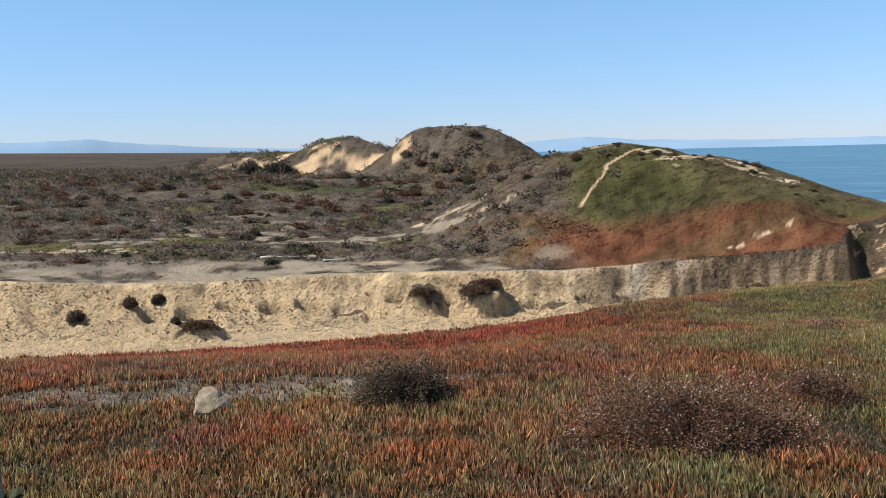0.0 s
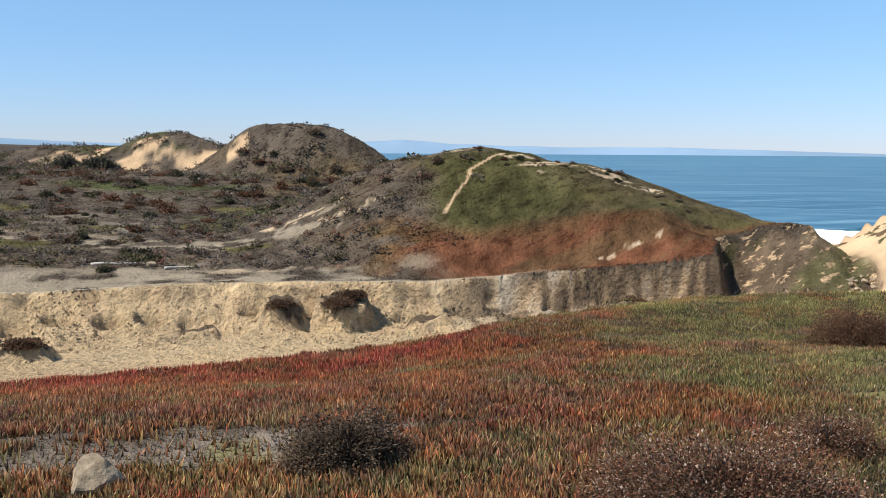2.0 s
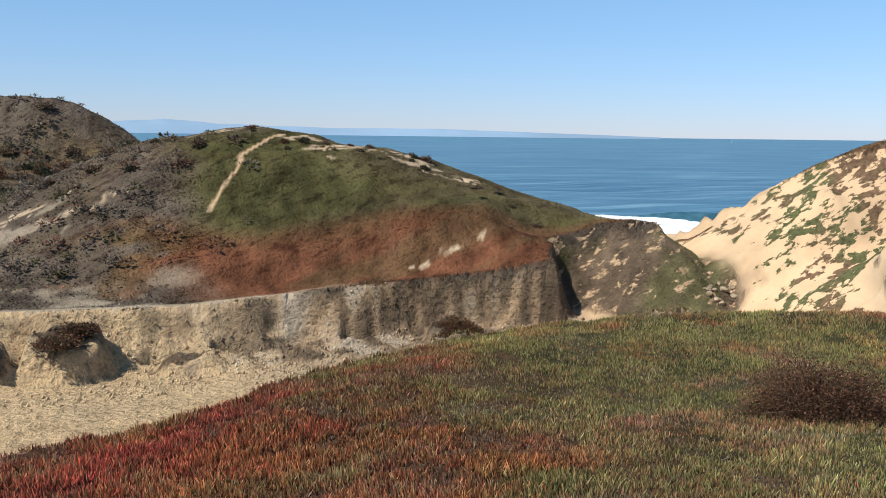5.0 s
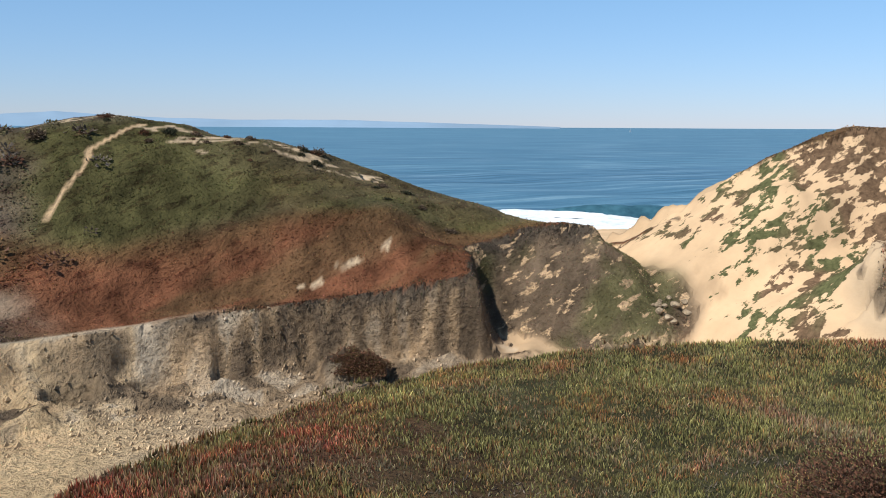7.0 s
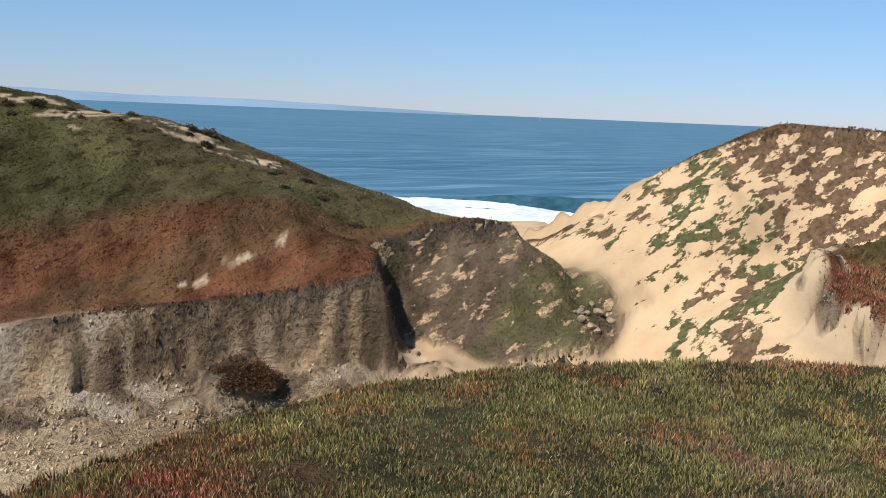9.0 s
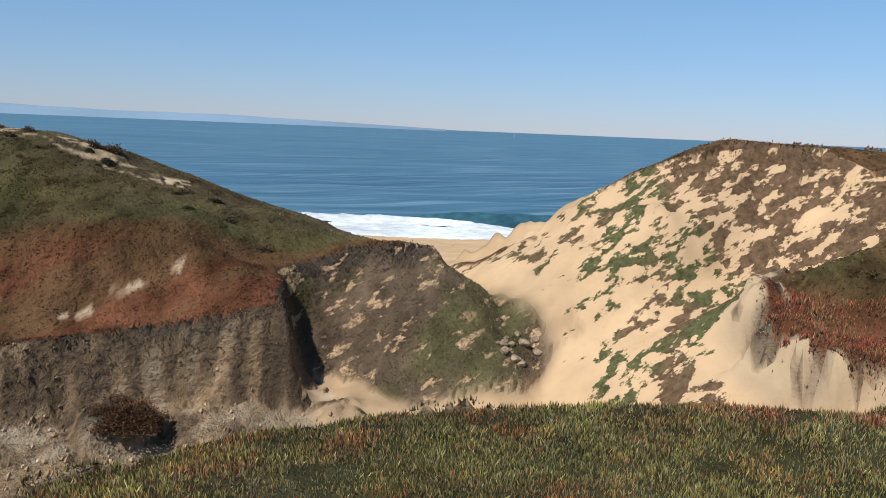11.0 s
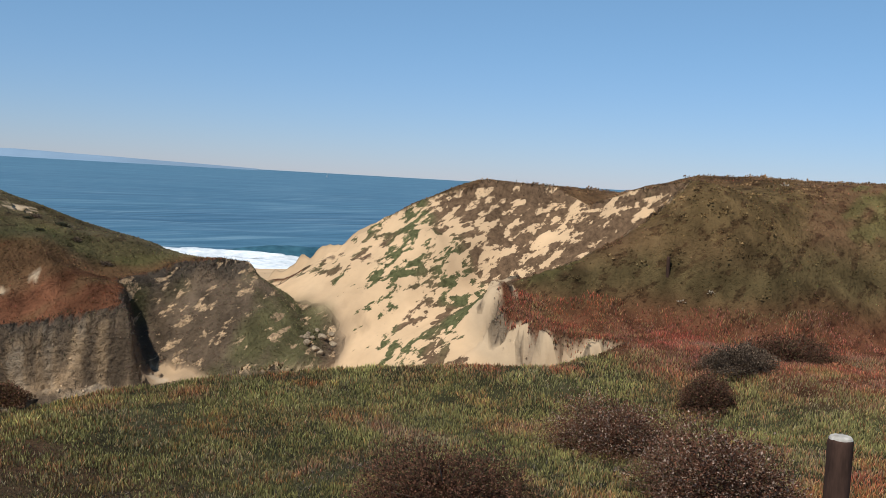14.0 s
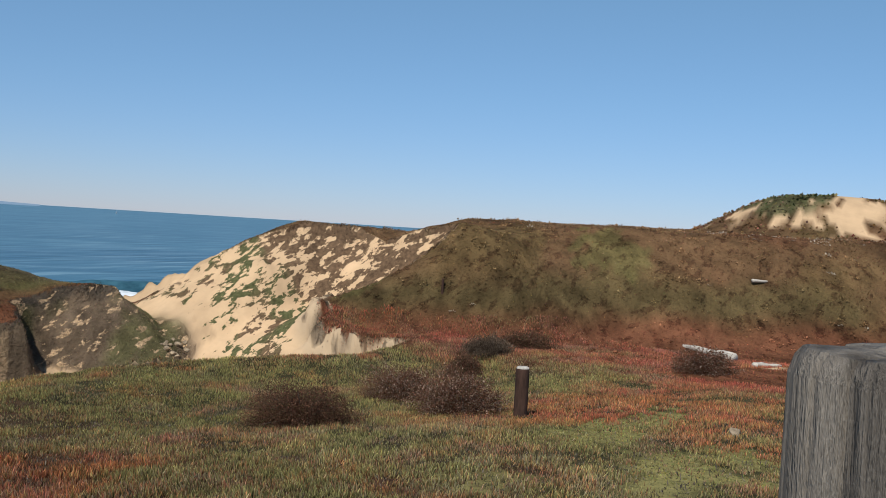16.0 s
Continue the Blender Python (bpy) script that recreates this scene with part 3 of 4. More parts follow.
swell = .16 * np.sin(rows * .42) + .10 * np.sin(rows * .23 + 1 + 2 * fbm(SX, SY, 60, 82)) + .05 * fbm(SX, SY, 4, 83)
SZ = swell * smooth(off / 14) * smooth((260 - np.hypot(SX, SY)) / 120)
me = grid_mesh("water", SX, SY, SZ)
me.materials.append(SEA)
tagged(new("water", me), "blue ocean water with rows of low swell", "sea", kind="structure")


# ---- plants, stones and posts ----
def part(name, me, material, parent=None, label=""):
    ob = new(name, me)
    if material:
        me.materials.append(material)
    if parent:
        ob.parent = parent
    return tagged(ob, label)


def tri_mesh(name, co, tris, tint=None, smooth_faces=False):
    me = bpy.data.meshes.new(name)
    me.vertices.add(len(co))
    me.vertices.foreach_set("co", np.asarray(co, np.float32).ravel())
    me.loops.add(tris.size)
    me.loops.foreach_set("vertex_index", tris.astype(np.int32).ravel())
    me.polygons.add(len(tris))
    me.polygons.foreach_set("loop_start", np.arange(0, tris.size, 3, dtype=np.int32))
    me.polygons.foreach_set("use_smooth", np.full(len(tris), smooth_faces))
    me.update(calc_edges=True)
    if tint is not None:
        paint(me, "tint", tint)
    return me


def frame_of(way):
    side = np.cross(way, np.where(np.abs(way[:, 2:3]) > .9, (1., 0, 0), (0, 0, 1.)))
    side /= np.linalg.norm(side, axis=1, keepdims=True)
    return side, np.cross(way, side)


FINGER = np.array([(0, 1, 3), (1, 2, 3), (2, 0, 3)])


def fingers(name, base, way, length, width, low, tip):
    """Upright three-edged succulent leaves, all in one mesh."""
    n = len(base)
    side, other = frame_of(way)
    rows = [base + (side * math.cos(2.094 * k) + other * math.sin(2.094 * k)) * width[:, None] for k in range(3)]
    rows.append(base + way * length[:, None])
    co = np.stack(rows, 1)
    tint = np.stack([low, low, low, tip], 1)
    tris = (np.arange(n)[:, None, None] * 4 + FINGER).reshape(-1, 3)
    return tri_mesh(name, co.reshape(-1, 3), tris, tint.reshape(-1, 3))


def blades(name, base, way, length, width, col):
    """Small folded leaves of two faces each, all in one mesh."""
    n = len(base)
    side, other = frame_of(way)
    w, l_ = width[:, None], length[:, None]
    co = np.stack([base, base + way * l_ * .5 + side * w + other * w * .4, base + way * l_, base + way * l_ * .5 - side * w + other * w * .4], 1)
    tris = (np.arange(n)[:, None, None] * 4 + np.array([(0, 1, 2), (0, 2, 3)])).reshape(-1, 3)
    return tri_mesh(name, co.reshape(-1, 3), tris, np.repeat(col, 4, 0))


def ways(rng, n, lean):
    v = np.stack([rng.normal(0, lean, n), rng.normal(0, lean, n), np.ones(n)], 1)
    return v / np.linalg.norm(v, axis=1, keepdims=True)


def pick(rng, weights, colours):
    """One colour for each plant, by weights that vary from place to place."""
    w = np.clip(np.stack(weights, 1), 0, None) + 1e-6
    w = np.cumsum(w / w.sum(1, keepdims=True), 1)
    k = (rng.random(len(w))[:, None] > w).sum(1)
    return np.asarray(colours)[np.clip(k, 0, len(colours) - 1)]


def drift(rng, weights, colours):
    """Colours that change from patch to patch more than from leaf to leaf."""
    w = np.clip(np.stack(weights, 1), 0, None) ** 1.6 + 1e-6
    mean = (w / w.sum(1, keepdims=True)) @ np.asarray(colours)
    return .5 * mean + .5 * pick(rng, weights, colours)


def tufts(x, y):
    """How thickly and how high the ice plant grows: about -1 to 1."""
    return .7 * fbm(x, y, .5, 91) + .5 * fbm(x, y, 1.6, 90) + .2 * fbm(x, y, 4, 92)


def succulent_carpet():
    """The ice plant that covers the near bank."""
    rng = np.random.default_rng(5)
    n = 680000
    x, y = rng.uniform(-16, 39, n), rng.uniform(-4.5, 27.5, n)
    inside = in_ravine(x + .55 * fbm(x, y, 2.2, 21), y + .55 * fbm(x, y, 2.2, 23))
    ds = along(x, y, SOUTH_EDGE)[0]
    tuft = tufts(x, y)
    bare = dry_bank(x, y) + moss_bank(x, y)
    keep = (~inside | (ds < .35)) & (rng.random(n) < np.clip(1.0 + 1.7 * tuft, .28, 1) * (1 - .92 * np.clip(bare, 0, 1)))
    keep &= (y > -4.5 + .15 * np.maximum(0, x - 8)) & ((x < 31) | ((y > 8 - .5 * (x - 31)) & (height(x, y) < 5.1 + .5 * fbm(x, y, 2, 105)) & (x < 39 + 2 * fbm(x, y, 3, 104))))
    x, y, tuft, ds = x[keep], y[keep], tuft[keep], ds[keep]
    n = len(x)
    a, b = fbm(x, y, 4.5, 93) + .5 * fbm(x, y, .7, 89), fbm(x, y, 1.0, 94)
    rim = smooth((7 - ds) / 5)
    west = smooth((11.5 - x + 5 * a) / 9)
    east = smooth((x - 17 + 4 * a) / 5) * smooth((11 - y + 2 * a) / 4)
    flat = smooth((x - 28) / 3)
    red = 1.0 * smooth((5.5 - ds) / 3) * smooth((13.5 - x) / 3) + 1.3 * flat + .12 + west * (.2 + 1.0 * rim) + .22 * smooth(3 * b - .6) + 1.2 * east + .45 * smooth((ds - 1.5) / -1) * smooth((x - 12) / 3)
    orange = .3 + .6 * west + .8 * east + .4 * smooth(2 * a)
    green = .35 + 1.3 * (1 - west) * (1 - .8 * east) * (1 - .7 * flat) + .5 * smooth((5 - y) / 4)
    lime = (.12 + .5 * smooth(2 * a - .2) * (1 - west) + .3 * east + .8 * smooth((6 - ds) / 4) * (1 - west) * smooth((x - 11) / 3)) * (1 - .8 * flat)
    grey = .2 + .5 * (1 - west) * smooth(2 * b)
    mauve = .7 * flat + .22 + .5 * smooth(3 * fbm(x, y, 2.5, 95) - .5)
    dead = .2 + .3 * smooth(-3 * tuft)
    parts = [w_ * np.exp(2.2 * fbm(x, y, 1.5, 200 + 7 * k)) for k, w_ in enumerate((red, orange, green, lime, grey, mauve, dead))]
    tip = drift(rng, parts, [(.37, .095, .062), (.37, .155, .062), (.24, .22, .085), (.36, .34, .125), (.25, .23, .145), (.30, .135, .105), (.30, .22, .155)])
    tip = tip * rng.uniform(.6, 1.5, (n, 1))
    # full tufts lighter, thin ones darker: shade of the clumps put into the colour
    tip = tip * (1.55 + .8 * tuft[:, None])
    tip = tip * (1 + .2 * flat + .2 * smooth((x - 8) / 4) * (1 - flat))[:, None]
    # leaf feet painted dark for the shade between the leaves
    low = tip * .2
    z = height(x, y)
    fine = 1 - .3 * smooth((x - 5) / 6)
    length = rng.uniform(.11, .24, n) * (1 + .7 * tuft) * fine
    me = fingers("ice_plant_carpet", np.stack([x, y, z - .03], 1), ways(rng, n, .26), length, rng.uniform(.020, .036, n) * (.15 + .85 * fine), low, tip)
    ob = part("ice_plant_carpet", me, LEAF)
    tagged(ob, "red, orange and green ice plant carpeting the sandy bank", "ground cover", kind="stuff")


def litter():
    """Dry stems and dead leaves on the bare places of the near bank."""
    rng = np.random.default_rng(6)
    n = 130000
    x, y = rng.uniform(-15, 24, n), rng.uniform(-4, 20, n)
    keep = rng.random(n) < dry_bank(x, y) * .6 + .03 + .6 * smooth(-4 * tufts(x, y) - 1.1)
    x, y = x[keep], y[keep]
    n = len(x)
    col = pick(rng, [np.ones(n), .7 * np.ones(n), .5 * np.ones(n), .12 * np.ones(n)], [(.12, .098, .076), (.20, .165, .125), (.055, .043, .034), (.15, .16, .05)])
    way = ways(rng, n, 1.4)
    me = blades("dry_litter", np.stack([x, y, height(x, y)], 1), way, rng.uniform(.06, .2, n), rng.uniform(.008, .018, n), col)
    tagged(part("dry_litter", me, SCRUB), "grey dry stems and litter on bare sand", "plant litter", kind="stuff")


def low_growth():
    """Short plants on the far plain, the hills and the rise: too many to count."""
    rng = np.random.default_rng(7)
    sets = []
    for x0, x1, y0, y1, n, size in ((-75, -30, 34, 125, 40000, .24), (-32, 14, 38, 64, 140000, .1), (5, 30, 35, 56, 150000, .06), (-32, 30, 62, 120, 60000, .14), (27, 60, 2, 34, 170000, .062), (64, 104, 0, 34, 16000, .22), (13, 25, 0, 9, 60000, .05), (-34, 34, -24, -4, 50000, .2), (-34, -14, 0, 17, 24000, .2)):
        x, y = rng.uniform(x0, x1, n), rng.uniform(y0, y1, n)
        z = height(x, y)
        c = cover(x, y, z, np.zeros(n))
        ok = (c.sum(1) < (.46 if x0 != 13 else 9)) & ((x0 != 13) | (moss_bank(x, y) > .5)) & ~in_ravine(x, y) & (rng.random(n) < np.clip(.75 + fbm(x, y, 1.3, 96), .15, 1)) & (inland(x, y) > 16)
        ok &= (x0 != -34) | (y < -4.3) | (x < -15)
        ok &= (x0 != -32) | (y0 > 40) | (x < 7 + 6 * fbm(x, y, 4, 39))
        x, y, z, c = x[ok], y[ok], z[ok], c[ok]
        n = len(x)
        c = c * rng.uniform(1.0, 2.0 if x0 != 13 else 1.1, (n, 1)) * (1 + .12 * rng.normal(0, 1, (n, 3)))
        l_ = rng.uniform(.6, 1.5, n) * size
        sets.append((np.stack([x, y, z - .02], 1), ways(rng, n, 1.5), l_, l_ * rng.uniform(.3, .5, n), np.clip(c, .01, .6)))
    me = blades("low_growth", *[np.concatenate(q) for q in zip(*sets)])
    tagged(part("low_growth", me, SCRUB), "low brown, red and green coastal plants", "ground cover", kind="stuff")


def slope_mats():
    """Mats of plants on the sand slope and on the knob."""
    rng = np.random.default_rng(8)
    n = 330000
    x, y = rng.uniform(20, 41, n), rng.uniform(20, 50, n)
    z = height(x, y)
    c = cover(x, y, z, np.zeros(n))
    ok = in_ravine(x, y) & (c.sum(1) < .5) & (z > valley(x, y) + .15)
    x, y, z, c = x[ok], y[ok], z[ok], c[ok]
    n = len(x)
    c = c * rng.uniform(1.1, 2.1, (n, 1)) * (1 + .12 * rng.normal(0, 1, (n, 3)))
    l_ = rng.uniform(.03, .075, n)
    me = blades("slope_mats", np.stack([x, y, z - .02], 1), ways(rng, n, 1.3), l_, l_ * rng.uniform(.25, .45, n), np.clip(c, .01, .6))
    tagged(part("slope_mats", me, SCRUB), "green and brown mats of plants on loose sand", "ground cover", kind="stuff")


def edge_fringe():
    """Roots and stems that hang over the ravine's edges."""
    rng = np.random.default_rng(9)
    sets = []
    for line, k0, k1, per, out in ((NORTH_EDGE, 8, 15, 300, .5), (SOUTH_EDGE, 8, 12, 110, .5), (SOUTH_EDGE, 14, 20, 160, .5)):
        for a, b in zip(line[k0:k1], line[k0 + 1:k1 + 1]):
            n = int(per * math.hypot(b[0] - a[0], b[1] - a[1]))
            t = rng.random(n)
            nx, ny = (b[1] - a[1]), -(b[0] - a[0])
            if line is SOUTH_EDGE:
                nx, ny = -nx, -ny
            m = math.hypot(nx, ny)
            d = rng.normal(.05, .28, n)
            x = a[0] + t * (b[0] - a[0]) + d * nx / m
            y = a[1] + t * (b[1] - a[1]) + d * ny / m
            x, y = x - .55 * fbm(x, y, 2.2, 21), y - .55 * fbm(x, y, 2.2, 23)
            z = height(x, y) + .04
            clump = np.clip(.55 + 1.4 * fbm(x, y, 1.1, 97), 0.02, 1)
            keep = rng.random(n) < clump
            w = np.stack([out * nx / m + rng.normal(0, .35, n), out * ny / m + rng.normal(0, .35, n), rng.normal(-.5, .5, n)], 1)
            w /= np.linalg.norm(w, axis=1, keepdims=True)
            c = pick(rng, [np.ones(n), .6 * np.ones(n), .4 * np.ones(n)], [(.045, .034, .026), (.085, .05, .03), (.05, .055, .025)])
            l_ = rng.uniform(.04, .13, n)
            sets.append((np.stack([x, y, z], 1)[keep], w[keep], l_[keep], (l_ * rng.uniform(.08, .2, n))[keep], c[keep]))
    me = blades("edge_fringe", *[np.concatenate(q) for q in zip(*sets)])
    tagged(part("edge_fringe", me, SCRUB), "dark roots and stems hanging over an eroded edge", "ground cover", kind="stuff")


def shrub_meshes(seed, r, h, leaves, palette, leaf=.07):
    """The stems and the foliage of one rounded shrub of that radius and height."""
    rng = np.random.default_rng(seed)
    n = leaves
    a, u = rng.uniform(0, 2 * math.pi, n), rng.random(n) ** .4
    el = np.arcsin(rng.random(n))
    lump = 1 + .2 * np.sin(2 * a + seed) + .16 * np.sin(5 * a + 2 * seed) * np.cos(3 * el) + .12 * np.sin(11 * a + seed) * np.sin(6 * el) + .07 * rng.normal(0, 1, n)
    d = np.stack([np.cos(a) * np.cos(el), np.sin(a) * np.cos(el), np.sin(el)], 1)
    pos = d * (u * lump)[:, None] * np.array((r, r, h)) * .92
    pos[:, 2] = np.maximum(pos[:, 2], .02)
    w = d + rng.normal(0, .6, (n, 3))
    w /= np.linalg.norm(w, axis=1, keepdims=True)
    col = np.asarray(palette)[rng.integers(0, len(palette), n)] * rng.uniform(.7, 1.3, (n, 1))
    l_ = rng.uniform(.6, 1.5, n) * leaf
    foliage = blades("foliage", pos, w, l_, l_ * .36, col)
    k = 46
    a, el = rng.uniform(0, 6.28, k), np.arcsin(rng.uniform(.1, 1, k))
    tip = np.stack([np.cos(a) * np.cos(el) * r, np.sin(a) * np.cos(el) * r, np.sin(el) * h], 1) * rng.uniform(.75, 1.02, (k, 1))
    co, tris = [], []
    for j in range(k):
        bend = np.array((0, 0, .18 * h))
        pts = [tip[j] * .04, tip[j] * .5 + bend * .6, tip[j]]
        s0 = 3 * len(co) * 0 + len(co)
        for q, rad in zip(pts, (.03, .018, .005)):
            for c in range(3):
                co.append(q + rad * np.array((math.cos(2.1 * c), math.sin(2.1 * c), 0)))
        for q in range(2):
            for c in range(3):
                i0, i1 = s0 + 3 * q + c, s0 + 3 * q + (c + 1) % 3
                tris += [(i0, i1, i1 + 3), (i0, i1 + 3, i0 + 3)]
    return foliage, tri_mesh("woody_frame", np.array(co), np.array(tris))


GREY_BUSH = [(.16, .115, .08), (.115, .08, .055), (.20, .15, .105), (.08, .055, .038)]
RED_BUSH = [(.16, .078, .05), (.12, .062, .04), (.20, .098, .062), (.10, .062, .043), (.12, .09, .045)]
PALE_BUSH = [(.17, .085, .055), (.13, .066, .042), (.22, .10, .062), (.145, .074, .048), (.13, .095, .05), (.40, .29, .22)]


def shrub(x, y, r, h, palette, label, leaves=7000, seed=1, leaf=.08, sink=.05):
    root = new("shrub")
    root.location = (x, y, float(height(x, y)) - sink)
    foliage, stems = shrub_meshes(seed, r, h, int(leaves * 1.5), palette, leaf * .8)
    part("foliage", foliage, SCRUB, root)
    part("woody_frame", stems, BARK, root, "thin bare grey stems")
    return tagged(root, label, "shrub", "shrubs on the near bank")


def stone(name, x, y, size, seed, label, group="", mat=None, sink=.25, detail=3, spin=0.0):
    """A weathered stone, flat-sided, with worn edges."""
    bm = bmesh.new()
    bmesh.ops.create_icosphere(bm, subdivisions=detail, radius=1)
    rng = random.Random(seed)
    cuts = [(Vector((rng.uniform(-1, 1), rng.uniform(-1, 1), rng.uniform(-.4, 1))).normalized(), rng.uniform(.55, .8)) for _ in range(9)]
    for v in bm.verts:
        p = v.co.normalized()
        for n, d in cuts:
            over = p.dot(n) - d
            if over > 0:
                p = p - n * over * .9
        p = p * (1 + .07 * noise.noise(p * 2.5 + Vector((seed, 0, 0))) + .03 * noise.noise(p * 8))
        v.co = Vector((p.x * size[0], p.y * size[1], p.z * size[2]))
    me = bpy.data.meshes.new(name)
    bm.to_mesh(me)
    bm.free()
    ob = part(name, me, mat or ROCK)
    ob.location = (x, y, float(height(x, y)) + size[2] * (.62 - sink))
    ob.rotation_euler = (0, 0, spin)
    return tagged(ob, label, name, group)


def round_post(name, radius, tall, rings, sides, rough, seed, top_in=.08):
    """A round post: worn rim, flutes and cracks down the side."""
    bm = bmesh.new()
    levels = []
    for k in range(rings + 1):
        z = tall * k / rings
        ring = []
        for j in range(sides):
            a = 2 * math.pi * j / sides
            crack = rough * (.5 * noise.noise(Vector((math.cos(a) * 4 + seed, math.sin(a) * 4, z * .35))) - .9 * max(0, noise.noise(Vector((math.cos(a) * 9, math.sin(a) * 9 + seed, z * .15))) - .1))
            r = radius * (1 + crack)
            ring.append(bm.verts.new((r * math.cos(a), r * math.sin(a), z)))
        levels.append(ring)
    for inset, dz in ((top_in, .03), (top_in * 2.2, .045), (.6, .05)):
        ring = []
        for v in levels[rings]:
            bumpy = .05 * radius * noise.noise(Vector((v.co.x * 30, v.co.y * 30, seed)))
            ring.append(bm.verts.new((v.co.x * (1 - inset), v.co.y * (1 - inset), tall + dz * radius * 5 + bumpy)))
        levels.append(ring)
    for lo, hi in zip(levels[:-1], levels[1:]):
        for j in range(sides):
            bm.faces.new((lo[j], lo[(j + 1) % sides], hi[(j + 1) % sides], hi[j]))
    bm.faces.new(levels[-1])
    bmesh.ops.recalc_face_normals(bm, faces=bm.faces)
    for f in bm.faces:
        f.smooth = True
    me = bpy.data.meshes.new(name)
    bm.to_mesh(me)
    bm.free()
    return me


def driftwood(x, y, length, radius, turn, seed, tilt=0.0):
    bm = bmesh.new()
    rings, sides, levels = 12, 9, []
    for k in range(rings + 1):
        t = k / rings
        r = radius * (1 - .55 * t) * (1 + .25 * noise.noise(Vector((t * 4, seed, 0))))
        cy, cz = .12 * length * noise.noise(Vector((t * 1.6, seed, 3))), r * .7 + .03 * length * abs(noise.noise(Vector((t * 2, 5, seed))))
        levels.append([bm.verts.new((length * (t - .5), cy + r * math.cos(6.283 * j / sides), cz + r * math.sin(6.283 * j / sides))) for j in range(sides)])
    for lo, hi in zip(levels[:-1], levels[1:]):
        for j in range(sides):
            bm.faces.new((lo[j], lo[(j + 1) % sides], hi[(j + 1) % sides], hi[j]))
    bm.faces.new(levels[0])
    bm.faces.new(levels[-1])
    bmesh.ops.recalc_face_normals(bm, faces=bm.faces)
    for f in bm.faces:
        f.smooth = True
    me = bpy.data.meshes.new("driftwood")
    bm.to_mesh(me)
    bm.free()
    ob = part("driftwood", me, DRIFT)
    ob.location = (x, y, float(height(x, y)) - .03)
    ob.rotation_euler = (0, tilt, turn)
    return tagged(ob, "bleached driftwood log lying on the ground", "driftwood", "driftwood pieces")


def bank_clods():
    """Crumbled lumps of sand and earth on the eroded bank."""
    rng = np.random.default_rng(14)
    n = 30000
    x, y = rng.uniform(-24, 22, n), rng.uniform(30, 40, n)
    dn = along(x, y, NORTH_EDGE)[0]
    ok = in_ravine(x, y) & (dn < 6) & (rng.random(n) < np.clip(.45 + 1.3 * fbm(x, y, 2.2, 78), .05, 1))
    x, y = x[ok], y[ok]
    n = len(x)
    z = height(x, y)
    c = cover(x, y, z, np.zeros(n)) * rng.uniform(.6, 1.1, (n, 1))
    s = .018 + .09 * rng.random(n) ** 4
    d = np.array([(1, 0, 0), (-.5, .87, 0), (-.5, -.87, 0), (.2, 0, .9), (-.2, .1, -.6)])
    co = np.stack([x, y, z + s * .2], 1)[:, None, :] + (d[None] * rng.uniform(.6, 1.3, (n, 5, 1))) * s[:, None, None]
    tris = np.array([(0, 1, 3), (1, 2, 3), (2, 0, 3), (1, 0, 4), (2, 1, 4), (0, 2, 4)])
    me = tri_mesh("bank_clods", co.reshape(-1, 3), (np.arange(n)[:, None, None] * 5 + tris).reshape(-1, 3), np.repeat(np.clip(c, 0, .6), 5, 0))
    tagged(part("bank_clods", me, DIRT), "crumbled sandy lumps on an eroded bank", "rubble", kind="stuff")


succulent_carpet()
litter()
low_growth()
slope_mats()
edge_fringe()
bank_clods()

# shrubs of the near bank
shrub(-1.9, 2.5, 1.05, .9, GREY_BUSH, "grey leafless twiggy shrub on the red bank", 11900, 1, 0.065)
shrub(3.3, -.7, 2.0, 1.1, PALE_BUSH, "wide dark red-brown shrub with pale dry flower heads", 25500, 2, 0.058)
shrub(6.5, 1.4, .8, .75, PALE_BUSH, "small dark shrub with pale dry flower heads", 6800, 3, 0.050)
shrub(15.6, 13.8, 1.65, 1.2, RED_BUSH, "dense dark maroon shrub rounded like a cushion", 25500, 4, 0.058)
shrub(22.4, 14.6, 1.9, 1.2, PALE_BUSH, "dark shrub with pale dry flower heads in green cover", 18700, 5, 0.058)
shrub(19.4, 10.6, 1.8, 1.35, PALE_BUSH, "large red-brown shrub with pale dry flowers beside a post", 22100, 6, 0.058)
shrub(27.4, 15.0, 1.0, .85, RED_BUSH, "small dark brown shrub", 8500, 7, 0.065)
shrub(30.2, 15.5, 1.3, .7, GREY_BUSH, "low grey dry shrub", 8500, 8, 0.072)
shrub(33.2, 15.3, 1.5, .75, RED_BUSH, "low dark brown shrub", 10200, 9, 0.072)
shrub(32.8, 6.9, 1.3, 1.0, PALE_BUSH, "dark shrub beside bleached driftwood", 11900, 10, 0.065)
shrub(16.7, 34.5, 1.2, .55, RED_BUSH + [(.09, .06, .025)], "brown shrub at the foot of the eroded bank", 10200, 11, 0.079)

stone("boulder", -5.8, 2.0, (.5, .36, .4), 3, "pale tan boulder lying among red ice plant", spin=.5, detail=4)
stone("stone", -6.5, 2.1, (.14, .11, .09), 8, "small pale stone beside a boulder")
stone("stone", 19.9, 2.2, (.38, .2, .16), 9, "pale pinkish stone on the bank", spin=.3)
rng = random.Random(4)
for k in range(13):
    a = k * 2.4
    x, y = 27.4 + 1.0 * math.cos(a) * rng.random() + .05 * k, 31.8 + .7 * math.sin(a) * rng.random()
    s = rng.uniform(.07, .2)
    stone("rock", x, y, (s * 1.2, s, s * .8), 20 + k, "pale rock at the foot of the knob", "rocks in the gully", detail=2, spin=a)

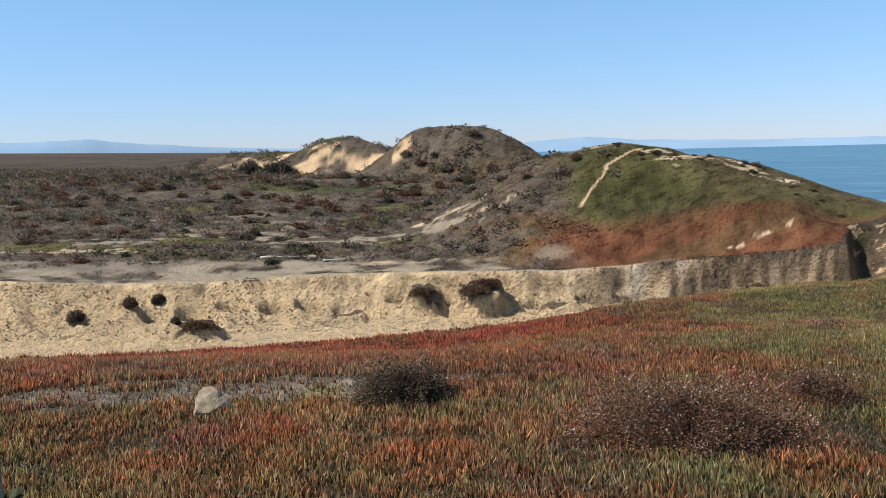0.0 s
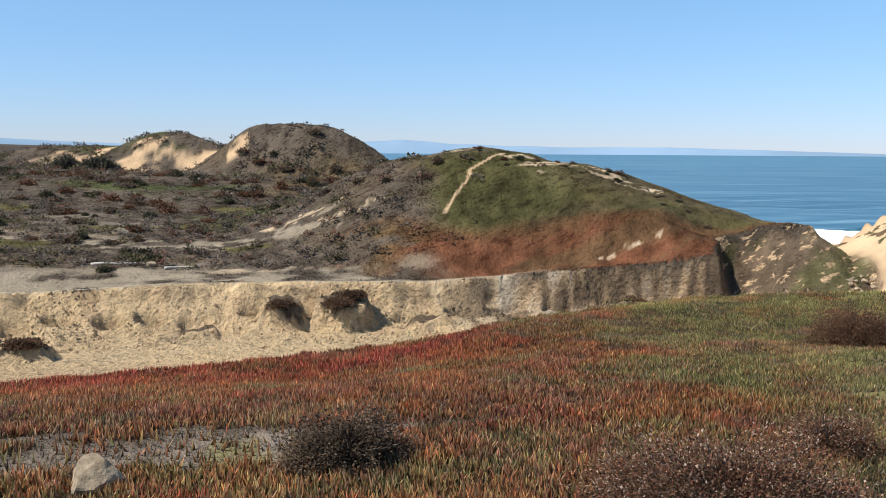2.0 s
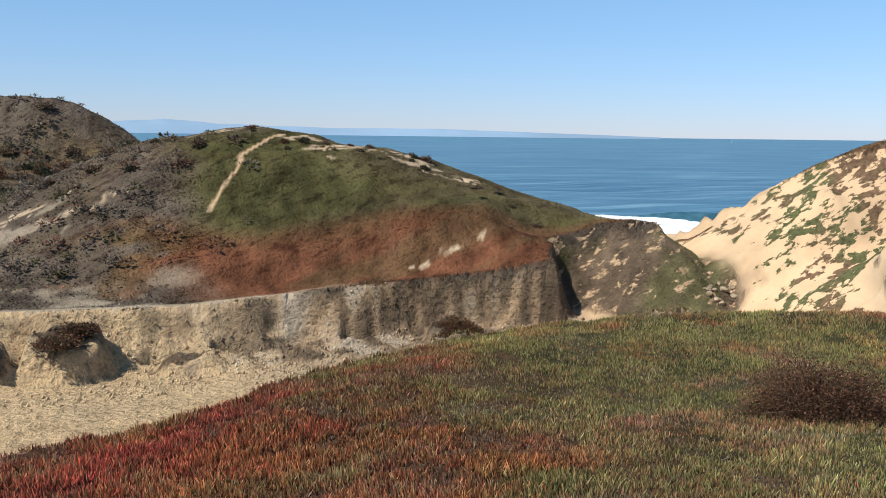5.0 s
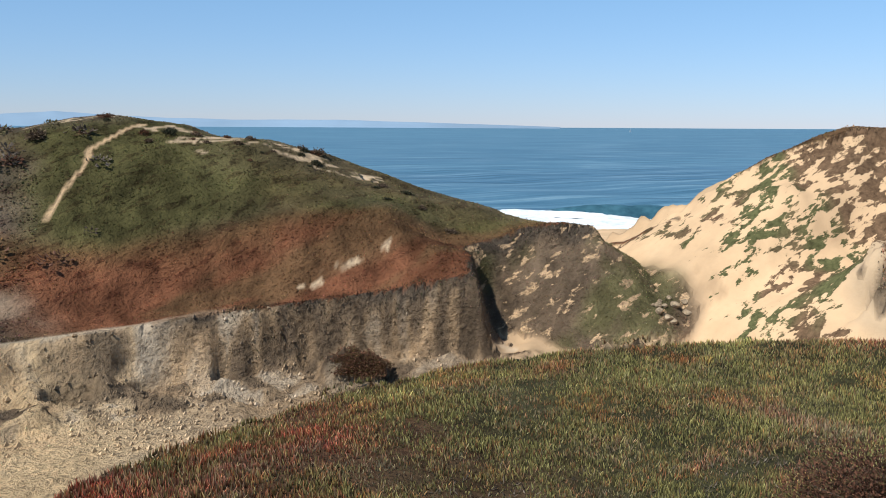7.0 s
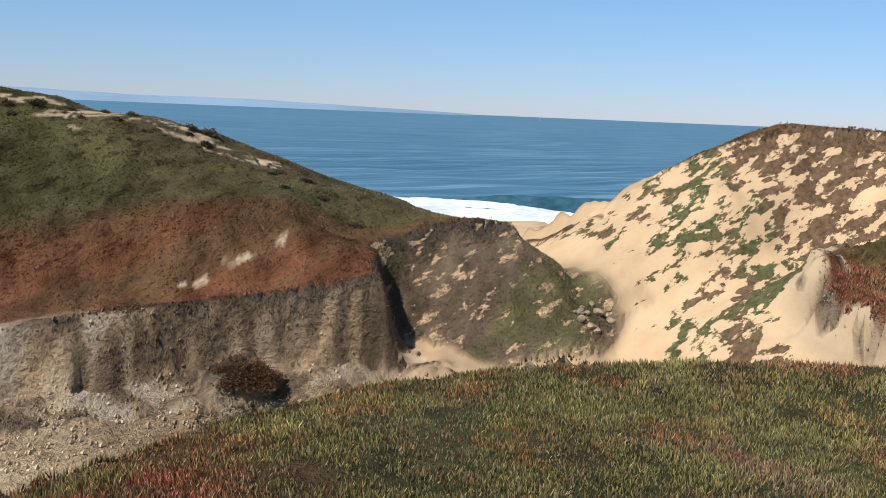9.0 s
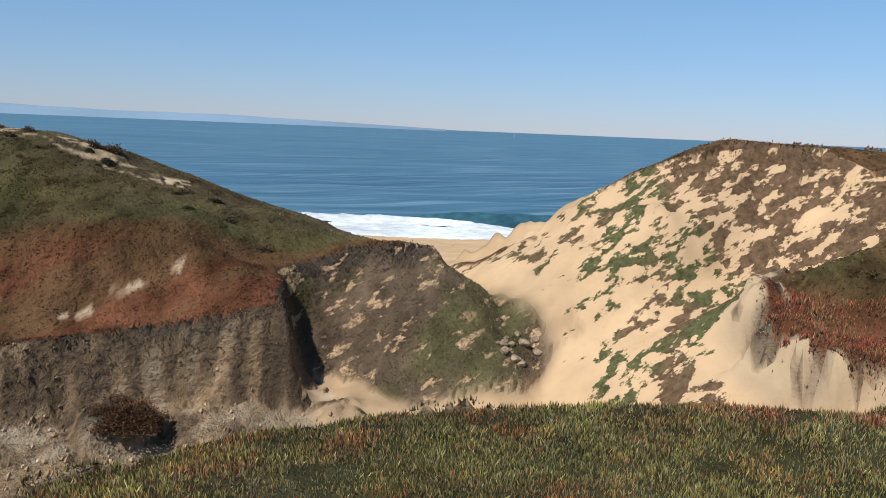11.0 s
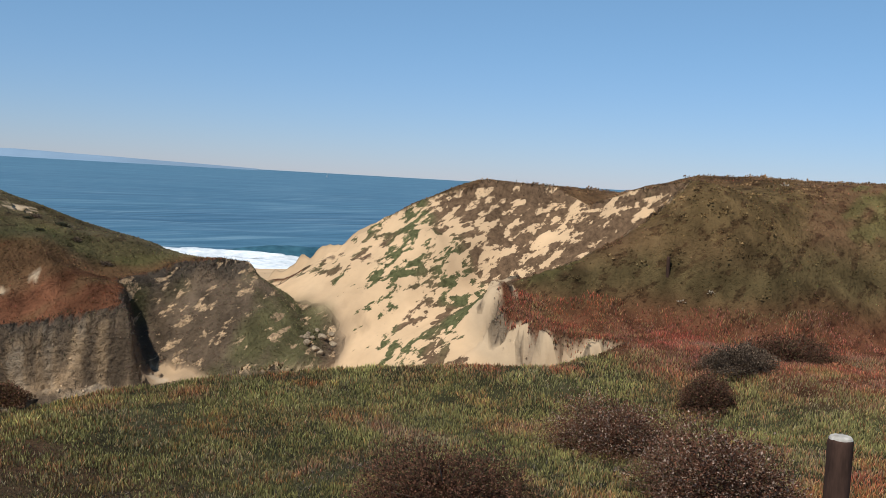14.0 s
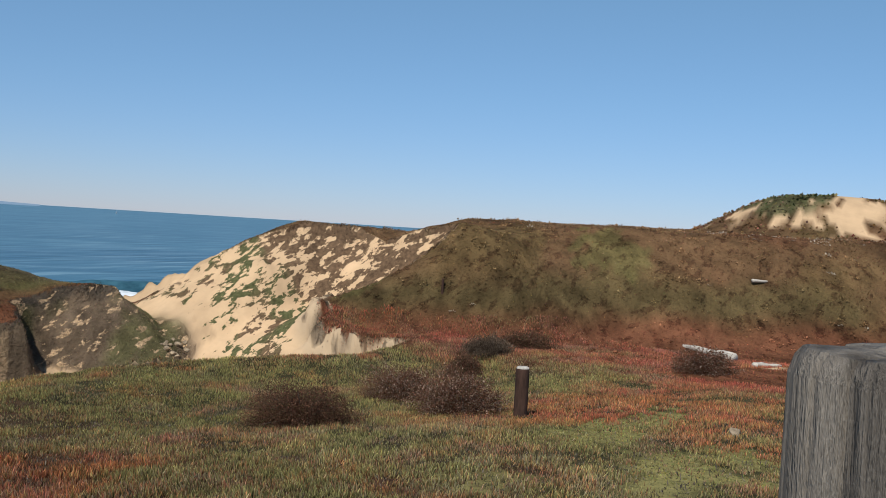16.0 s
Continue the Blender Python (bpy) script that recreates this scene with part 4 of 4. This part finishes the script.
# turf on the slumped earth in the ravine
for x, y, r, seed in ((1.5, 35.5, 1.0, 31), (2.2, 36.1, .7, 34), (-1.4, 35.7, .7, 32), (-12.4, 30.7, .8, 33)):
    shrub(x, y, r, .3, RED_BUSH + GREY_BUSH, "dark turf on a slumped mass of sandy earth", 3500, seed, .1, .04)
for x, y, r, seed in ((-17, 35.2, .4, 41), (-14.5, 34.6, .3, 42), (-19.5, 34, .5, 43), (-15.8, 36.4, .35, 44)):
    shrub(x, y, r, .6 * r + .2, GREY_BUSH, "dry brown shrub on loose sand", 2500, seed, .11)

# posts
post = new("post")
post.location = (19.0, 8.3, float(height(19.0, 8.3)) - .1)
part("shaft", round_post("shaft", .205, 1.5, 12, 28, .05, 3, .03), RUST, post)
cap = part("top", round_post("top", .19, .03, 1, 28, .04, 5, .1), PALE_TOP, post, "pale weathered cut top")
cap.location = (0, 0, 1.53)
tagged(post, "dark brown round post with a pale top", "post")

far_post = part("post", round_post("post", .07, .75, 6, 10, .1, 6), RUST)
far_post.location = (35.3, 21.0, float(height(35.3, 21.0)) - .1)
tagged(far_post, "thin dark post standing in red ground cover", "post")

driftwood(39.6, 8.8, 4.6, .22, .85, 1)
driftwood(37.2, 5.4, 1.8, .16, -.4, 2)
driftwood(47.5, 8.2, 1.6, .1, -.6, 3)
driftwood(-9.5, 42.3, 3.2, .09, .1, 4)
driftwood(-6.5, 41.6, 1.6, .08, .4, 5)
stone("stone", -8.0, 42.0, (.4, .3, .22), 51, "pale stone on the dry plain")
stone("stone", -10.2, 49.4, (.6, .4, .3), 52, "pale stone among low shrubs")


def plain_shrubs():
    """Rounded scrub bushes scattered over the plain beyond the ravine."""
    rng = np.random.default_rng(12)
    kinds = [shrub_meshes(60 + k, 1.0, .7, 420, pal, .24) for k, pal in enumerate((GREY_BUSH, RED_BUSH, [(.06, .06, .035), (.045, .05, .03), (.08, .075, .05)]))]
    def bush(x, y, s, label, group):
        foliage, stems = kinds[rng.integers(0, 3)]
        root = new("scrub_bush")
        root.matrix_basis = Matrix.LocRotScale((x, y, float(height(x, y)) - .05), Euler((0, 0, rng.uniform(0, 6.28))), (s, s, s * rng.uniform(.7, 1.1)))
        for nm, me_, mat_ in (("foliage", foliage, SCRUB), ("woody_frame", stems, BARK)):
            o = new(nm, me_)
            o.parent = root
            if not me_.materials:
                me_.materials.append(mat_)
        tagged(root, label, "shrub", group)

    made = 0
    while made < 270:
        x, y = rng.uniform(-34, 12), rng.uniform(41, 82)
        if rng.random() > .25 + .75 * smooth((y - 40) / 8) or x > 9 - .1 * (y - 40) + 4 * rng.normal() * .3 or float(fbm(x, y, 5, 98)) < -.15 - .01 * (y - 40):
            continue
        if float(along(x, y, WASH)[0]) < 1.0:
            continue
        bush(x, y, rng.uniform(.3, .85) * (.5 + .005 * y), "rounded grey-brown scrub bush on the plain", "scrub bushes of the plain")
        made += 1
    # on the seaward ridge
    for k in range(34):
        t = rng.uniform(.15, .95) * (len(RIDGE) - 1)
        a, b, f = RIDGE[int(t)], RIDGE[int(t) + 1], t % 1
        x, y = a[0] + f * (b[0] - a[0]) - rng.uniform(-.5, 2.2), a[1] + f * (b[1] - a[1]) - rng.uniform(-.5, 2.5)
        bush(x, y, rng.uniform(.14, .36), "low dark bush on the grassy ridge above the sea", "bushes of the ridge")


def thicket():
    """The unbroken dark scrub of the plain: low domes of twigs, too many to count."""
    rng = np.random.default_rng(15)
    n = 4200
    x, y = rng.uniform(-45, 13, n), rng.uniform(37, 104, n)
    ok = (rng.random(n) < np.clip(.55 + 1.5 * fbm(x * .5, y, 6, 98), 0, 1)) & (along(x, y, WASH)[0] > .8) & (x < 9 - .05 * (y - 40) + 3 * rng.normal(0, 1, n)) & (along(x, y, NORTH_EDGE)[0] > 3.5) & (cover(x, y, height(x, y), np.zeros(n)).sum(1) < .44)
    x, y = x[ok], y[ok]
    n, k = len(x), 34
    r = rng.uniform(.22, .6, n) * (.7 + .006 * y)
    a, el, u = rng.uniform(0, 6.283, (n, k)), np.arcsin(rng.random((n, k))), rng.random((n, k)) ** .4
    d = np.stack([np.cos(a) * np.cos(el), np.sin(a) * np.cos(el), np.sin(el)], -1)
    pos = np.stack([x, y, height(x, y)], -1)[:, None] + d * u[..., None] * r[:, None, None] * np.array((1, 1, .62))
    way = d + rng.normal(0, .6, (n, k, 3))
    way /= np.linalg.norm(way, axis=-1, keepdims=True)
    tone = pick(rng, [1 + 0 * x, .9 + 0 * x, .6 + .8 * fbm(x, y, 8, 88), .35 + 0 * x], [(.155, .128, .105), (.115, .09, .072), (.12, .108, .058), (.16, .088, .062)])
    col = tone[:, None] * rng.uniform(.65, 1.35, (n, k, 1))
    l_ = (r[:, None] * rng.uniform(.25, .55, (n, k))).ravel()
    me_ = blades("thicket", pos.reshape(-1, 3), way.reshape(-1, 3), l_, l_ * .38, col.reshape(-1, 3))
    tagged(part("thicket", me_, SCRUB), "dense low grey-brown scrub covering the plain", "scrub", kind="stuff")


def hill_tufts():
    """Small tufts and dry pale stalks on the rise above the near bank."""
    rng = np.random.default_rng(16)
    n = 3400
    x, y = rng.uniform(33, 66, n), rng.uniform(3, 32, n)
    z = height(x, y)
    c = cover(x, y, z, np.zeros(n))
    ok = ~in_ravine(x, y) & (c.sum(1) < .46) & (rng.random(n) < np.clip(.4 + 1.4 * fbm(x, y, 3, 106), .05, 1))
    x, y, z, c = x[ok], y[ok], z[ok], c[ok]
    n, k = len(x), 14
    r = rng.uniform(.1, .3, n)
    a, el, u = rng.uniform(0, 6.283, (n, k)), np.arcsin(rng.random((n, k))), rng.random((n, k)) ** .4
    d = np.stack([np.cos(a) * np.cos(el), np.sin(a) * np.cos(el), np.sin(el)], -1)
    pos = np.stack([x, y, z], -1)[:, None] + d * u[..., None] * r[:, None, None] * np.array((1, 1, .28))
    way = d + rng.normal(0, .6, (n, k, 3))
    way /= np.linalg.norm(way, axis=-1, keepdims=True)
    pale = (rng.random(n) < .30 * smooth((x - 46) / 8) * smooth((15 - y) / 6) + .025)[:, None]
    col = np.where(pale, np.array((.46, .39, .30)), c * rng.uniform(1.5, 2.4, (n, 1)))[:, None] * rng.uniform(.7, 1.3, (n, k, 1))
    l_ = (r[:, None] * rng.uniform(.3, .6, (n, k))).ravel()
    me_ = blades("hill_tufts", pos.reshape(-1, 3), way.reshape(-1, 3), l_, l_ * .36, np.clip(col, .01, .6).reshape(-1, 3))
    tagged(part("hill_tufts", me_, SCRUB), "small olive and brown tufts with pale dry stalks", "ground cover", kind="stuff")


plain_shrubs()
thicket()
hill_tufts()
# far bushes: leaf colours paled, some haze of distance mixed into them
for x, y, r, seed in ((-19.5, 90.5, 1.5, 81), (-16.4, 89.8, 1.7, 82)):
    shrub(x, y, r, 1.3, [(.10, .095, .07), (.12, .11, .085), (.08, .078, .06)], "tall dark green bush below a sand dune", 2500, seed, .3)

# the weathered post beside the walker
NEAR = (-7.356, -4.783)
ground_z = float(height(*NEAR))
near_post = part("fence_post", round_post("fence_post", .054, 9.222 - ground_z + .1, 60, 220, .17, 9, .05), GREY_WOOD)
near_post.location = (NEAR[0], NEAR[1], ground_z - .1)
tagged(near_post, "weathered grey wooden fence post with deep cracks", "post")


# ---- surf, far land ----
SHORE_AT, SHORE_WAY, SEAWARD = np.array((61.15, 72.2)), np.array((.757, -.65)), np.array((.65, .757))


def shore_strip(name, s0, s1, profile, step=.8, mat=FOAM, seed=1, rag=1.0):
    """A strip along the water's edge. Profile: metres out to sea and height."""
    s = np.arange(s0, s1, step)
    o = np.array([p[0] for p in profile])
    h = np.array([p[1] for p in profile])
    S, O = np.meshgrid(s, o, indexing="ij")
    H = np.broadcast_to(h, S.shape)
    taper = smooth((S - s0) / 9) * smooth((s1 - S) / 9)
    O = O[:, :1] + (O - O[:, :1]) * (.25 + .75 * taper)
    H = np.where(H > 0, H * (.2 + .8 * taper), H)
    wob = rag * (1.6 * fbm(S, np.zeros_like(S) + seed, 9, seed) + .7 * fbm(S, O, 2.5, seed + 1))
    O2 = O + wob
    X = SHORE_AT[0] + S * SHORE_WAY[0] + O2 * SEAWARD[0]
    Y = SHORE_AT[1] + S * SHORE_WAY[1] + O2 * SEAWARD[1]
    Z = H + (.18 * np.abs(fbm(S, O, 1.6, seed + 2)) + .08 * fbm(S, O, .8, seed + 3)) * (H > .05)
    me_ = grid_mesh(name, X, Y, Z)
    me_.materials.append(mat)
    return me_


tagged(new("surf", shore_strip("surf", -60, 70, [(-7.5, .02), (-6.8, .2), (-3, .25), (0, .25), (2, .2), (4, .2), (6, .25), (7.4, .3), (8.4, .2), (9, -.1)], .6, FOAM, 3)), "white foaming surf at the water's edge", "surf", kind="structure")
tagged(new("breaking_wave", shore_strip("breaking_wave", -12, 40, [(13, -.1), (14, .2), (14.8, .75), (15.3, 1.05), (15.8, 1.1), (16.8, .8), (18.5, .3), (20, -.1)], .6, BREAKER, 5, .8)), "glassy green wave about to break", "wave", kind="structure")
tagged(new("wave_crest", shore_strip("wave_crest", -52, 3, [(9.5, .1), (11, .3), (12, .5), (12.8, .6), (13.4, .5), (14, .1)], .4, FOAM, 5, .8)), "white foam along a breaking crest", "wave", kind="structure")


def far_land(name, bearings, far, label):
    """A long low range far off, with a broken skyline."""
    a0, a1 = bearings[0][0], bearings[-1][0]
    a = np.linspace(a0, a1, 160)
    el = np.interp(a, [b[0] for b in bearings], [b[1] for b in bearings])
    top = far * np.tan(np.radians(el)) * (1 + .08 * fbm(a * 10, a * 0, 14, 99)) + 4
    rows = []
    for back, share in ((0, 0), (60, .55), (140, 1), (320, .9), (600, 0)):
        r = far + back
        rows.append(np.stack([np.sin(np.radians(a)) * r, np.cos(np.radians(a)) * r, top * share - (share == 0) * 3], -1))
    q = np.stack(rows)
    me_ = grid_mesh(name, q[..., 0], q[..., 1], q[..., 2])
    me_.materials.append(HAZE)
    tagged(new(name, me_), label, "far land", kind="structure")


far_land("headland", [(2, .02), (4, .3), (7.5, .62), (9.5, .74), (12.5, .5), (19, .34), (24.7, .36), (31, .2), (37, .02)], 3300, "headland across the bay, haze painted in as blue")
far_land("mountains", [(-46, 1.5), (-32, 1.35), (-28, 1.15), (-23, 1.05), (-18, 1.2), (-15, .85), (-9, .5), (-2, .3), (3, .2)], 3600, "mountains beyond the plain, haze painted in as pale blue")

boat = new("sailing_boat")
boat.location = (1020, 1180, 0)
boat.scale = (.5, .5, .5)
bm = bmesh.new()
bmesh.ops.create_cube(bm, size=1)
for v in bm.verts:
    v.co = Vector((v.co.x * 9 * (1 if v.co.z > 0 else .7), v.co.y * 2.6 * (1 if v.co.z > 0 else .4), v.co.z * 1.6 + .5))
me = bpy.data.meshes.new("hull")
bm.to_mesh(me)
bm.free()
part("hull", me, WHITE, boat)
part("sail", tri_mesh("sail", [(-3.5, 0, 2), (1, .1, 2), (1, 0, 13), (-3.5, .12, 2), (1, .22, 2), (1, .12, 13)], np.array([(0, 1, 2), (5, 4, 3), (0, 2, 5), (0, 5, 3), (0, 3, 4), (0, 4, 1), (1, 4, 5), (1, 5, 2)])), WHITE, boat)
tagged(boat, "tiny white sailing boat far out at sea", "boat")
